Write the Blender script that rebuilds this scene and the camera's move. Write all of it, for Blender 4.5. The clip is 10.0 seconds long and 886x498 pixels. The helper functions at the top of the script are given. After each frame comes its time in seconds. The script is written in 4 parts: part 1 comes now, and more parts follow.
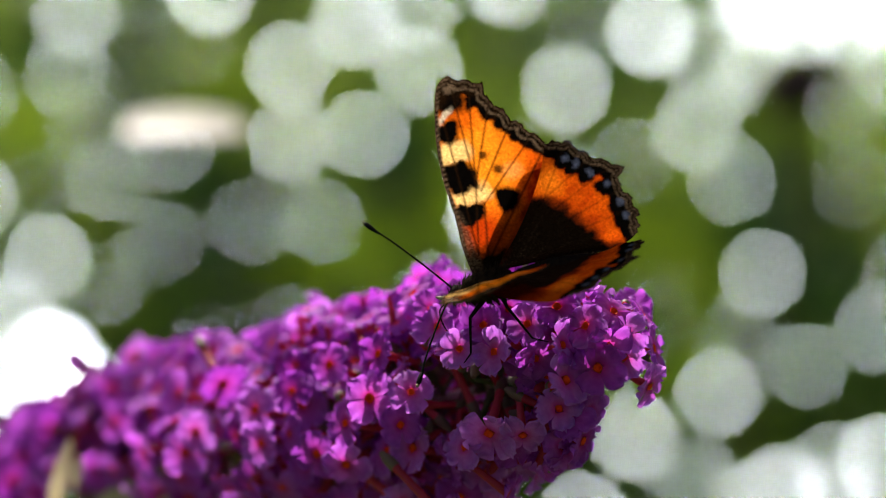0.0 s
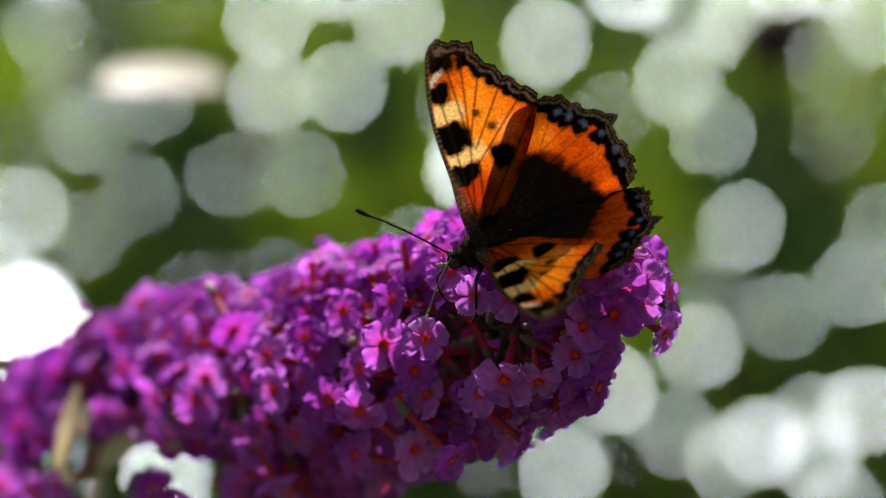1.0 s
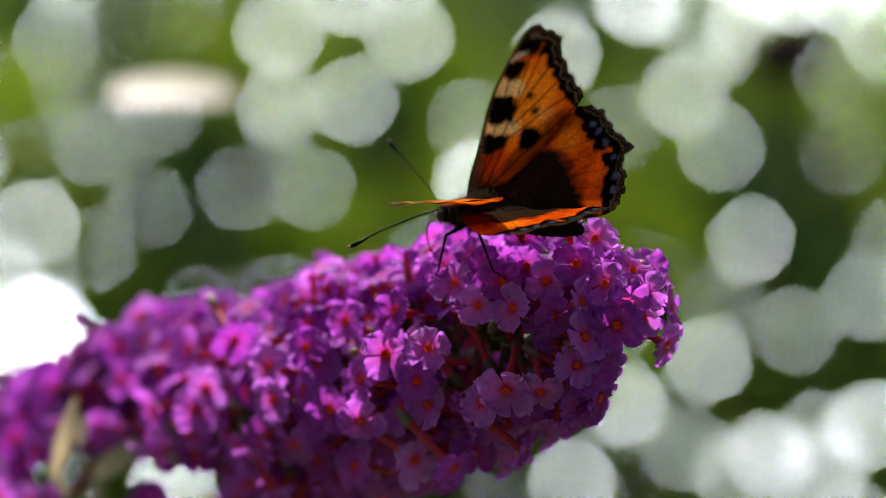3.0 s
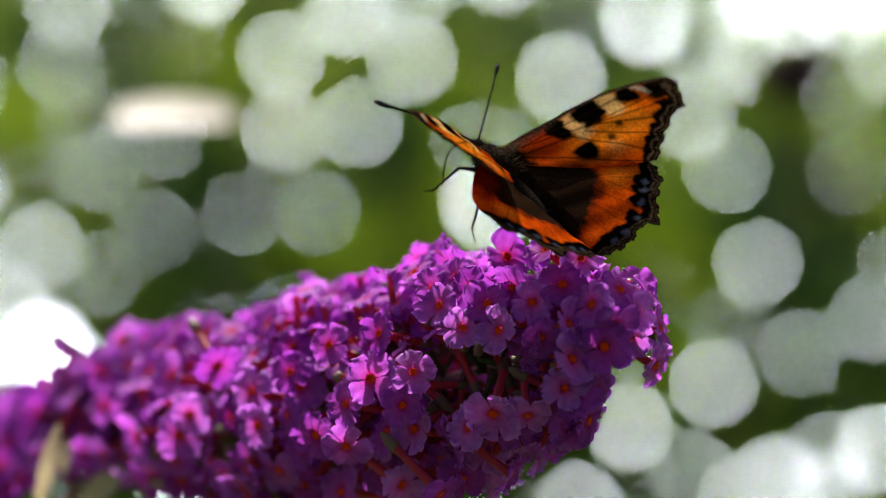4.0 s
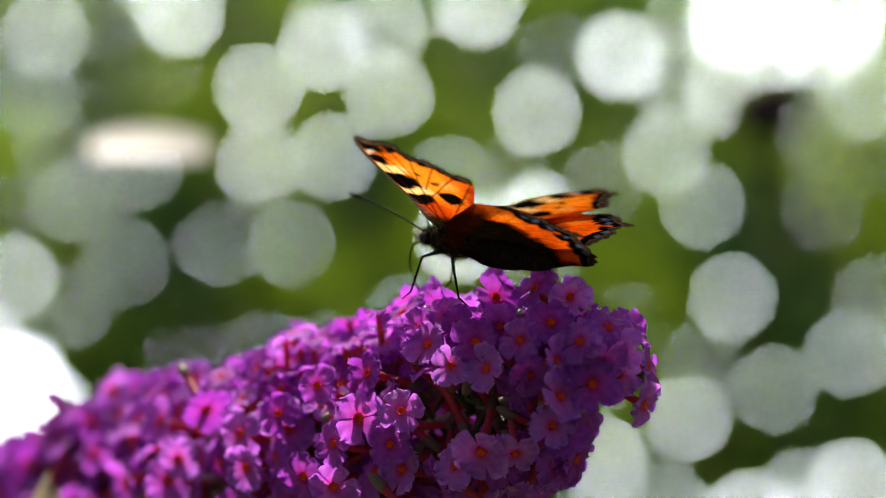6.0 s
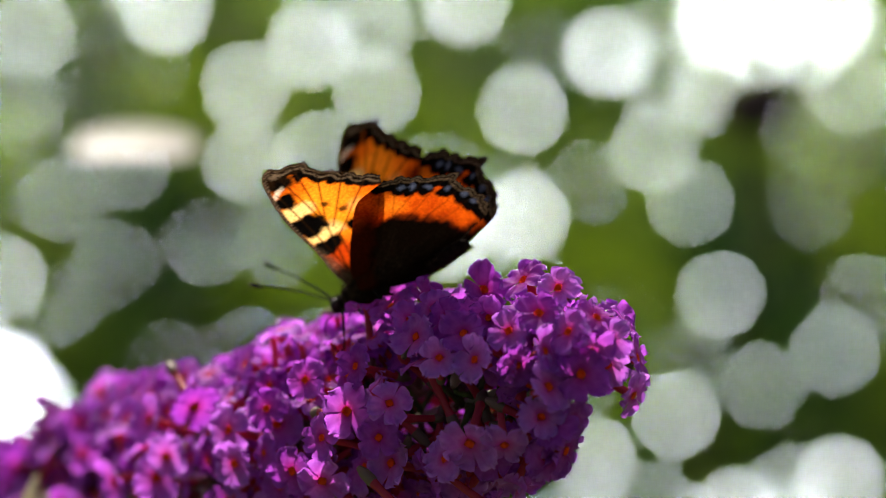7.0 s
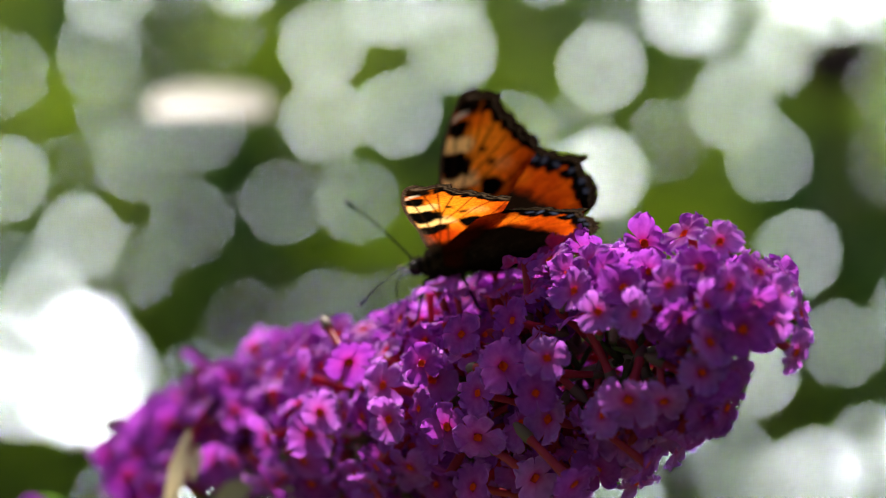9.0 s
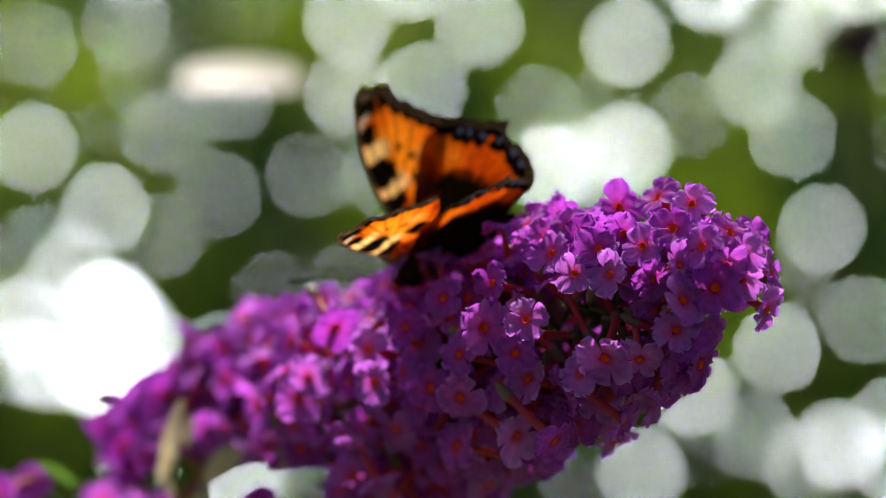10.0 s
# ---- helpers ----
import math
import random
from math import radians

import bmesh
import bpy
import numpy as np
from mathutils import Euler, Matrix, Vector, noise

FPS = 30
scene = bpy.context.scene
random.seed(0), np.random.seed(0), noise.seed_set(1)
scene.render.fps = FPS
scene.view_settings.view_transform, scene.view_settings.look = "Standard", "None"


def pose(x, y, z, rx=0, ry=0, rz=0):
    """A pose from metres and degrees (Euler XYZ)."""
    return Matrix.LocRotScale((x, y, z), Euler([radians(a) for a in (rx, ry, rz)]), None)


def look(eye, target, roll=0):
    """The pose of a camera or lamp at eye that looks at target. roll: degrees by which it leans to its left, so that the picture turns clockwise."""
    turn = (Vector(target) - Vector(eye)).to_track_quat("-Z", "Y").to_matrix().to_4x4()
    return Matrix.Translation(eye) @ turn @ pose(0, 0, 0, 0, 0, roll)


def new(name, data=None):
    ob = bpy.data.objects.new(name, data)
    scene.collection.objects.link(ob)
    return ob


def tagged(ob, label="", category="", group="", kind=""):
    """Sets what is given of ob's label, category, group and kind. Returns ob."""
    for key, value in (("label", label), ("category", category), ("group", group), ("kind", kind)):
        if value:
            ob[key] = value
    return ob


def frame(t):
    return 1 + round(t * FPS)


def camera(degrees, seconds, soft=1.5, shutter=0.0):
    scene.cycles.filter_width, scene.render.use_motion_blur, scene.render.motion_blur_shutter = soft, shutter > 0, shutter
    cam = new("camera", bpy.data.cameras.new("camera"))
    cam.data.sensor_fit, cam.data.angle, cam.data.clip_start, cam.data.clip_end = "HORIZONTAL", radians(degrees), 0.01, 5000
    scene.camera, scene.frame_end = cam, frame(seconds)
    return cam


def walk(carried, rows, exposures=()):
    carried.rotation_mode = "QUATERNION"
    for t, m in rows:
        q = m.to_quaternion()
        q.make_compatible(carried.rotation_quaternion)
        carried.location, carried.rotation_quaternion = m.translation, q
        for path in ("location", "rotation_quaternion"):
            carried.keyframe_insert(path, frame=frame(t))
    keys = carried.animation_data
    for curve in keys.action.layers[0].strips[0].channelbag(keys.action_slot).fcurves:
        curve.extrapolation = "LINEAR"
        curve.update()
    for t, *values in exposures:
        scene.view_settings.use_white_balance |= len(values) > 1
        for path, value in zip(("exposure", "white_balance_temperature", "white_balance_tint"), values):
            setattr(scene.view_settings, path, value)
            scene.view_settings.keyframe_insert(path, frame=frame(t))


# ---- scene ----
cam = camera(14, 10.0, soft=0.7)
walk(cam, [
    (0.0, pose(0.00000, -0.48156, 1.30000, 90.017, 0.021, -0.001)),
    (0.2, pose(0.00000, -0.48345, 1.30000, 89.828, 0.056, 0.068)),
    (0.5, pose(0.00000, -0.48627, 1.30000, 89.685, 0.109, -0.144)),
    (0.9, pose(0.00000, -0.48122, 1.30000, 89.407, -0.014, -0.357)),
    (1.0, pose(0.00000, -0.47995, 1.30000, 89.271, -0.044, -0.328)),
    (1.2, pose(0.00000, -0.48021, 1.30000, 89.242, -0.120, -0.127)),
    (1.5, pose(0.00000, -0.48060, 1.30000, 88.999, -0.234, -0.210)),
    (1.8, pose(0.00000, -0.48226, 1.30000, 89.019, -0.148, -0.409)),
    (2.0, pose(0.00000, -0.48337, 1.30000, 89.277, -0.091, -0.301)),
    (2.2, pose(0.00000, -0.48223, 1.30000, 89.443, -0.216, -0.113)),
    (2.5, pose(0.00000, -0.48052, 1.30000, 89.605, -0.403, -0.203)),
    (2.7, pose(0.00000, -0.48255, 1.30000, 89.487, -0.036, -0.205)),
    (3.8, pose(0.00000, -0.47998, 1.30000, 89.532, -0.436, -0.051)),
    (4.0, pose(0.00000, -0.47447, 1.30000, 89.855, 0.082, -0.095)),
    (4.2, pose(0.00000, -0.47454, 1.30000, 89.992, -0.001, -0.236)),
    (4.5, pose(0.00000, -0.47464, 1.30000, 90.180, -0.126, -0.209)),
    (4.8, pose(0.00000, -0.47707, 1.30000, 90.323, -0.075, -0.051)),
    (5.0, pose(0.00000, -0.47870, 1.30000, 90.406, -0.042, -0.382)),
    (5.3, pose(0.00000, -0.47597, 1.30000, 90.389, -0.206, -0.440)),
    (5.5, pose(0.00000, -0.47416, 1.30000, 90.416, -0.315, -0.467)),
    (5.7, pose(0.00000, -0.47385, 1.30000, 90.408, -0.285, -0.429)),
    (6.8, pose(0.00000, -0.47181, 1.30000, 90.347, -0.086, -0.796)),
    (7.0, pose(0.00000, -0.47181, 1.30000, 90.354, -0.086, -0.691)),
    (7.3, pose(0.00000, -0.47074, 1.30000, 90.416, 0.020, -0.249)),
    (7.5, pose(0.00000, -0.47002, 1.30000, 90.329, 0.091, -0.027)),
    (7.6, pose(0.00000, -0.47008, 1.30000, 90.252, 0.059, 0.075)),
    (7.9, pose(0.00000, -0.47025, 1.30000, 90.025, -0.036, 0.026)),
    (8.0, pose(0.00000, -0.47031, 1.30000, 90.053, -0.067, 0.050)),
    (8.2, pose(0.00000, -0.47071, 1.30000, 90.034, -0.066, 0.136)),
    (8.5, pose(0.00000, -0.47131, 1.30000, 89.909, -0.065, 0.286)),
    (8.8, pose(0.00000, -0.46625, 1.30000, 89.729, 0.064, 0.192)),
    (9.0, pose(0.00000, -0.46287, 1.30000, 89.702, 0.149, 0.542)),
    (9.1, pose(0.00000, -0.46340, 1.30000, 89.683, 0.061, 0.734)),
    (9.4, pose(0.00000, -0.46498, 1.30000, 89.569, -0.202, 0.953)),
    (9.5, pose(0.00000, -0.46551, 1.30000, 89.506, -0.290, 0.789)),
    (9.7, pose(0.00000, -0.47039, 1.30000, 89.482, -0.309, 0.623)),
    (10.0, pose(0.00000, -0.47770, 1.30000, 89.279, -0.339, 0.929)),
])
cam.data.dof.use_dof = True
cam.data.dof.focus_distance = 0.477
cam.data.dof.aperture_fstop = 10.5

# ---- light ----
SUN_EL, SUN_AZ = 55, -16         # the sun stands high beyond the flower
world = bpy.data.worlds.new("sky")
scene.world = world
world.use_nodes = True
wn, wl = world.node_tree.nodes, world.node_tree.links
sky = wn.new("ShaderNodeTexSky")
sky.sky_type, sky.sun_disc = "NISHITA", False
sky.sun_elevation, sky.sun_rotation = radians(SUN_EL), radians(SUN_AZ)
sky.air_density, sky.dust_density, sky.ozone_density = 0.7, 6.0, 0.4
wl.new(sky.outputs[0], wn["Background"].inputs[0])
wn["Background"].inputs[1].default_value = 0.084
sun = new("sun", bpy.data.lights.new("sun", "SUN"))
sun.data.energy, sun.data.angle, sun.data.color = 5.0, radians(0.6), (1.0, 0.94, 0.84)
to_sun = Vector((math.sin(radians(SUN_AZ)) * math.cos(radians(SUN_EL)), math.cos(radians(SUN_AZ)) * math.cos(radians(SUN_EL)), math.sin(radians(SUN_EL))))
sun.matrix_world = look(to_sun * 8, (0, 0, 0))
scene.view_settings.exposure = 0.8


# ---- materials ----
def material(name):
    m = bpy.data.materials.new(name)
    m.use_nodes = True
    m.node_tree.nodes.clear()
    return m, m.node_tree.nodes, m.node_tree.links


def ramp_node(n, stops):
    r = n.new("ShaderNodeValToRGB")
    while len(r.color_ramp.elements) < len(stops):
        r.color_ramp.elements.new(0.5)
    for e, (p, col) in zip(r.color_ramp.elements, stops):
        e.position, e.color = p, (*col, 1)
    return r


def thin_leafy(name, stops, through_colour, share, scale, rough=0.5, bump=0.15, spec=0.4, source="noise", patchy=0.0, heart=False):
    """A thin living sheet: a rough surface that lets part of the light through."""
    m, n, l = material(name)
    tex = n.new("ShaderNodeTexCoord")
    noise_tex = n.new("ShaderNodeTexNoise")
    noise_tex.inputs["Scale"].default_value, noise_tex.inputs["Detail"].default_value = scale, 4
    l.new(tex.outputs["Object"], noise_tex.inputs["Vector"])
    info = n.new("ShaderNodeObjectInfo") if source == "object" else n.new("ShaderNodeNewGeometry")
    add = n.new("ShaderNodeMath")
    add.operation = "MULTIPLY_ADD"
    add.inputs[1].default_value = 0.5
    l.new(noise_tex.outputs["Fac"], add.inputs[0])
    half = n.new("ShaderNodeMath")
    half.operation = "MULTIPLY"
    half.inputs[1].default_value = 0.5
    l.new(info.outputs["Random" if source == "object" else "Random Per Island"], half.inputs[0])
    l.new(half.outputs[0], add.inputs[2])
    r = ramp_node(n, stops)
    l.new(add.outputs[0], r.inputs[0])
    colour = r.outputs[0]
    if patchy:
        # young bright growth beside old dark growth
        wide = n.new("ShaderNodeTexNoise")
        wide.inputs["Scale"].default_value, wide.inputs["Detail"].default_value = patchy, 2
        l.new(tex.outputs["Object"], wide.inputs["Vector"])
        tone = ramp_node(n, [(0.36, (0.25, 0.34, 0.5)), (0.5, (0.8, 0.85, 0.9)), (0.66, (2.1, 1.75, 0.9))])
        l.new(wide.outputs["Fac"], tone.inputs[0])
        grow = n.new("ShaderNodeMix")
        grow.data_type, grow.blend_type = "RGBA", "MULTIPLY"
        grow.inputs["Factor"].default_value = 1
        l.new(r.outputs[0], grow.inputs["A"])
        l.new(tone.outputs[0], grow.inputs["B"])
        colour = grow.outputs["Result"]
    if heart:
        # petals are redder round the throat; rim light is painted paler on the frilled edge
        away = n.new("ShaderNodeVectorMath")
        away.operation = "LENGTH"
        l.new(tex.outputs["Object"], away.inputs[0])
        reach = n.new("ShaderNodeMapRange")
        reach.inputs["From Min"].default_value, reach.inputs["From Max"].default_value = 0.0007, 0.0036
        l.new(away.outputs["Value"], reach.inputs["Value"])
        tone = ramp_node(n, [(0.0, (1.1, 0.35, 0.5)), (0.25, (1.05, 0.8, 0.85)), (0.75, (0.92, 0.92, 1.0)), (1.0, (1.15, 1.45, 1.15))])
        l.new(reach.outputs["Result"], tone.inputs[0])
        grow = n.new("ShaderNodeMix")
        grow.data_type, grow.blend_type = "RGBA", "MULTIPLY"
        grow.inputs["Factor"].default_value = 1
        l.new(r.outputs[0], grow.inputs["A"])
        l.new(tone.outputs[0], grow.inputs["B"])
        colour = grow.outputs["Result"]
    p = n.new("ShaderNodeBsdfPrincipled")
    p.inputs["Roughness"].default_value = rough
    p.inputs["Specular IOR Level"].default_value = spec
    l.new(colour, p.inputs["Base Color"])
    t = n.new("ShaderNodeBsdfTranslucent")
    tint = n.new("ShaderNodeMix")
    tint.data_type, tint.blend_type = "RGBA", "MULTIPLY"
    tint.inputs["Factor"].default_value = 1
    l.new(colour, tint.inputs["A"])
    tint.inputs["B"].default_value = (*through_colour, 1)
    l.new(tint.outputs["Result"], t.inputs["Color"])
    mix = n.new("ShaderNodeMixShader")
    mix.inputs[0].default_value = share
    l.new(p.outputs[0], mix.inputs[1])
    l.new(t.outputs[0], mix.inputs[2])
    b = n.new("ShaderNodeBump")
    b.inputs["Strength"].default_value, b.inputs["Distance"].default_value = bump, 0.0003
    l.new(noise_tex.outputs["Fac"], b.inputs["Height"])
    l.new(b.outputs[0], p.inputs["Normal"])
    out = n.new("ShaderNodeOutputMaterial")
    l.new(mix.outputs[0], out.inputs[0])
    return m


def solid(name, stops, scale, rough=0.6, bump=0.2, metal=0.0, dist=0.0002, spec=0.2):
    m, n, l = material(name)
    tex = n.new("ShaderNodeTexCoord")
    noise_tex = n.new("ShaderNodeTexNoise")
    noise_tex.inputs["Scale"].default_value, noise_tex.inputs["Detail"].default_value = scale, 5
    l.new(tex.outputs["Object"], noise_tex.inputs["Vector"])
    r = ramp_node(n, stops)
    l.new(noise_tex.outputs["Fac"], r.inputs[0])
    p = n.new("ShaderNodeBsdfPrincipled")
    p.inputs["Roughness"].default_value, p.inputs["Metallic"].default_value = rough, metal
    p.inputs["Specular IOR Level"].default_value = spec
    l.new(r.outputs[0], p.inputs["Base Color"])
    b = n.new("ShaderNodeBump")
    b.inputs["Strength"].default_value, b.inputs["Distance"].default_value = bump, dist
    l.new(noise_tex.outputs["Fac"], b.inputs["Height"])
    l.new(b.outputs[0], p.inputs["Normal"])
    out = n.new("ShaderNodeOutputMaterial")
    l.new(p.outputs[0], out.inputs[0])
    return m


def wing_material(name, share):
    """Wing membrane with coloured scales, taken from the mesh's own colour layer."""
    m, n, l = material(name)
    col = n.new("ShaderNodeVertexColor")
    col.layer_name = "scales"
    tex = n.new("ShaderNodeTexCoord")
    fine = n.new("ShaderNodeTexNoise")
    fine.inputs["Scale"].default_value, fine.inputs["Detail"].default_value = 2600, 3
    l.new(tex.outputs["Object"], fine.inputs["Vector"])
    r = ramp_node(n, [(0.25, (0.62, 0.6, 0.58)), (0.7, (1.1, 1.1, 1.1))])
    l.new(fine.outputs["Fac"], r.inputs[0])
    mul = n.new("ShaderNodeMix")
    mul.data_type, mul.blend_type = "RGBA", "MULTIPLY"
    mul.inputs["Factor"].default_value = 1
    l.new(col.outputs[0], mul.inputs["A"])
    l.new(r.outputs[0], mul.inputs["B"])
    p = n.new("ShaderNodeBsdfPrincipled")
    p.inputs["Roughness"].default_value, p.inputs["Specular IOR Level"].default_value = 0.85, 0.0
    l.new(mul.outputs["Result"], p.inputs["Base Color"])
    b = n.new("ShaderNodeBump")
    b.inputs["Strength"].default_value, b.inputs["Distance"].default_value = 0.35, 0.0001
    l.new(fine.outputs["Fac"], b.inputs["Height"])
    l.new(b.outputs[0], p.inputs["Normal"])
    t = n.new("ShaderNodeBsdfTranslucent")
    l.new(mul.outputs["Result"], t.inputs["Color"])
    mix = n.new("ShaderNodeMixShader")
    # where the scales lie thick, little light comes through
    thin = n.new("ShaderNodeMath")
    thin.operation = "MULTIPLY"
    thin.inputs[1].default_value = share
    l.new(col.outputs["Alpha"], thin.inputs[0])
    l.new(thin.outputs[0], mix.inputs[0])
    l.new(p.outputs[0], mix.inputs[1])
    l.new(t.outputs[0], mix.inputs[2])
    out = n.new("ShaderNodeOutputMaterial")
    l.new(mix.outputs[0], out.inputs[0])
    return m


PETAL = thin_leafy("purple_petal", [(0.2, (0.28, 0.03, 0.37)), (0.5, (0.46, 0.088, 0.56)), (0.8, (0.60, 0.22, 0.74))], (0.97, 0.78, 1.0), 0.6, 900, 0.6, 0.8, 0.1, "object", heart=True)
THROAT = solid("orange_throat", [(0.3, (0.62, 0.035, 0.004)), (0.7, (0.85, 0.09, 0.006))], 1500, 0.5)
TUBE = thin_leafy("crimson_tube", [(0.2, (0.42, 0.02, 0.05)), (0.8, (0.62, 0.07, 0.11))], (1, 0.5, 0.5), 0.4, 700, 0.5, 0.2, 0.3, "object")
STALK = solid("green_stalk", [(0.3, (0.05, 0.075, 0.02)), (0.7, (0.13, 0.15, 0.05))], 400, 0.7, 0.4)
PALE_STALK = solid("pale_stalk", [(0.3, (0.28, 0.30, 0.16)), (0.7, (0.46, 0.45, 0.30))], 300, 0.7, 0.4)
CALYX = thin_leafy("calyx", [(0.3, (0.10, 0.06, 0.045)), (0.7, (0.18, 0.11, 0.08))], (1, 1, 0.6), 0.3, 500)
BRACT = thin_leafy("pale_bract", [(0.25, (0.5, 0.44, 0.28)), (0.6, (0.68, 0.63, 0.50)), (0.85, (0.78, 0.75, 0.68))], (1, 0.9, 0.7), 0.45, 160, 0.6, 0.3)
# one foliage in three tones; the dark and bright ones carry painted shade and sun
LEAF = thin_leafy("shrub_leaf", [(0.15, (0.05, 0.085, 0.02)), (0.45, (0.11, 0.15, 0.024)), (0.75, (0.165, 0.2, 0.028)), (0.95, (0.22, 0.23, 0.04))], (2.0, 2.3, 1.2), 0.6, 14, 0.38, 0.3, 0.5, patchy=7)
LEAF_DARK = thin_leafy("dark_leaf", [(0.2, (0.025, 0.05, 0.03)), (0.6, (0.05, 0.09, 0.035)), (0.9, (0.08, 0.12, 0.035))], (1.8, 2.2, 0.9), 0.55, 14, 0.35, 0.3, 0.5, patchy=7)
LEAF_SUNLIT = thin_leafy("sunlit_tone_leaf", [(0.2, (0.14, 0.2, 0.02)), (0.6, (0.21, 0.27, 0.028)), (0.9, (0.28, 0.3, 0.04))], (2.0, 2.3, 0.9), 0.6, 14, 0.4, 0.3, 0.4)
BARK = solid("bark", [(0.3, (0.05, 0.038, 0.025)), (0.7, (0.14, 0.11, 0.075))], 60, 0.85, 0.8, 0, 0.002)
WITHERED = solid("withered_floret", [(0.3, (0.03, 0.018, 0.02)), (0.7, (0.075, 0.045, 0.045))], 300, 0.85, 0.6)
PALE_LEAF = thin_leafy("pale_dry_leaf", [(0.3, (0.46, 0.42, 0.35)), (0.8, (0.58, 0.54, 0.47))], (1, 0.9, 0.7), 0.4, 80, 0.5)
GRASS = solid("grass", [(0.3, (0.03, 0.05, 0.015)), (0.7, (0.07, 0.1, 0.03))], 3, 0.9, 0.8, 0, 0.02)
WING = wing_material("wing_scales", 0.74)
FUR = solid("brown_fur", [(0.3, (0.005, 0.0035, 0.003)), (0.7, (0.018, 0.011, 0.007))], 1500, 0.9, 0.8, spec=0.03)
HAIR = solid("tawny_hair", [(0.3, (0.008, 0.005, 0.003)), (0.7, (0.04, 0.024, 0.011))], 900, 0.9, 0.2, spec=0.03)
CHITIN = solid("black_chitin", [(0.3, (0.004, 0.0035, 0.003)), (0.7, (0.012, 0.01, 0.008))], 1200, 0.7, 0.3, spec=0.03)
CLUB = solid("pale_club_tip", [(0.3, (0.16, 0.11, 0.05)), (0.7, (0.28, 0.2, 0.09))], 1200, 0.6)
PALP = solid("pale_hair", [(0.3, (0.16, 0.12, 0.08)), (0.7, (0.4, 0.33, 0.24))], 1500, 0.9, 0.5, spec=0.03)
EYE = solid("compound_eye", [(0.3, (0.015, 0.01, 0.008)), (0.7, (0.04, 0.025, 0.02))], 3000, 0.25, 0.5)


# ---- mesh helpers ----
def part(name, bm, mat, parent, label=""):
    me = bpy.data.meshes.new(name)
    bm.to_mesh(me)
    bm.free()
    for m in mat if isinstance(mat, (list, tuple)) else [mat]:
        me.materials.append(m)
    for f in me.polygons:
        f.use_smooth = True
    ob = new(name, me)
    ob.parent = parent
    return tagged(ob, label)


def raw_mesh(name, verts, faces, mats, index=None):
    me = bpy.data.meshes.new(name)
    me.from_pydata([tuple(v) for v in verts], [], faces)
    for m in mats:
        me.materials.append(m)
    me.polygons.foreach_set("use_smooth", [True] * len(faces))
    if index is not None:
        me.polygons.foreach_set("material_index", index)
    return me


def frame_along(d):
    d = Vector(d).normalized()
    side = d.cross(Vector((0, 0, 1)) if abs(d.z) < 0.95 else Vector((1, 0, 0))).normalized()
    return side, side.cross(d)


def sweep(bm, pts, radii, sides=8, closed_ends=True):
    """A tube through points with a radius at each."""
    rings = []
    for k, p in enumerate(pts):
        d = Vector(pts[min(k + 1, len(pts) - 1)]) - Vector(pts[max(k - 1, 0)])
        a, b = frame_along(d)
        rings.append([bm.verts.new(Vector(p) + radii[k] * (math.cos(2 * math.pi * s / sides) * a + math.sin(2 * math.pi * s / sides) * b)) for s in range(sides)])
    for r0, r1 in zip(rings, rings[1:]):
        for s in range(sides):
            bm.faces.new((r0[s], r0[(s + 1) % sides], r1[(s + 1) % sides], r1[s]))
    if closed_ends:
        bm.faces.new(rings[0][::-1])
        bm.faces.new(rings[-1])
    return rings


def spline(pts, n):
    """Catmull-Rom points through pts, n to a span."""
    p = [Vector(q) for q in pts]
    out = []
    for k in range(len(p) - 1):
        a, b, c, d = p[max(k - 1, 0)], p[k], p[k + 1], p[min(k + 2, len(p) - 1)]
        for s in range(n):
            t = s / n
            out.append(0.5 * (2 * b + (c - a) * t + (2 * a - 5 * b + 4 * c - d) * t * t + (3 * b - a - 3 * c + d) * t ** 3))
    return out + [p[-1]]


MM = 0.001
BASE_Z = 1.3

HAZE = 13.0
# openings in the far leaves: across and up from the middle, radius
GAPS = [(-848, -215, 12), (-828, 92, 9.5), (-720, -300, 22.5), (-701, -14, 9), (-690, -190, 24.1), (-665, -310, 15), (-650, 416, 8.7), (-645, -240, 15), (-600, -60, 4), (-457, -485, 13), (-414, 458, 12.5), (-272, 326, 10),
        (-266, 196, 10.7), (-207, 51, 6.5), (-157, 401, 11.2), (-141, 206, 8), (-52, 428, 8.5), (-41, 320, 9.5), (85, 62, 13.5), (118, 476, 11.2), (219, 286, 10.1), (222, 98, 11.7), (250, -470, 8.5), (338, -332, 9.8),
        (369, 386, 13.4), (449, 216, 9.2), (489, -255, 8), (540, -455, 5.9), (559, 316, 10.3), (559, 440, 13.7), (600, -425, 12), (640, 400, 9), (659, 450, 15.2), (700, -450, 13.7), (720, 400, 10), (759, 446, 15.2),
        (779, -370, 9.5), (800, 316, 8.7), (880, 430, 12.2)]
# shade (0) or sunlight (2) put into leaf colour: across and up, radius, tone
TONE_PATCHES = [(-440, 120, 120, 0), (-330, 60, 100, 0), (-560, 230, 90, 0), (-740, 330, 90, 0), (-808, -160, 45, 0), (-480, -20, 110, 0), (640, -20, 120, 0), (760, -150, 100, 0), (680, -230, 90, 0), (560, 90, 80, 0), (660, 300, 60, 0), (-500, 420, 50, 0),
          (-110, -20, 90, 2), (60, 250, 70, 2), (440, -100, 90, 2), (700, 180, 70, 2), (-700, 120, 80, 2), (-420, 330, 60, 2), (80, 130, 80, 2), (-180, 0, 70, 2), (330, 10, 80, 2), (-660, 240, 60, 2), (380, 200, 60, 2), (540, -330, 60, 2)]
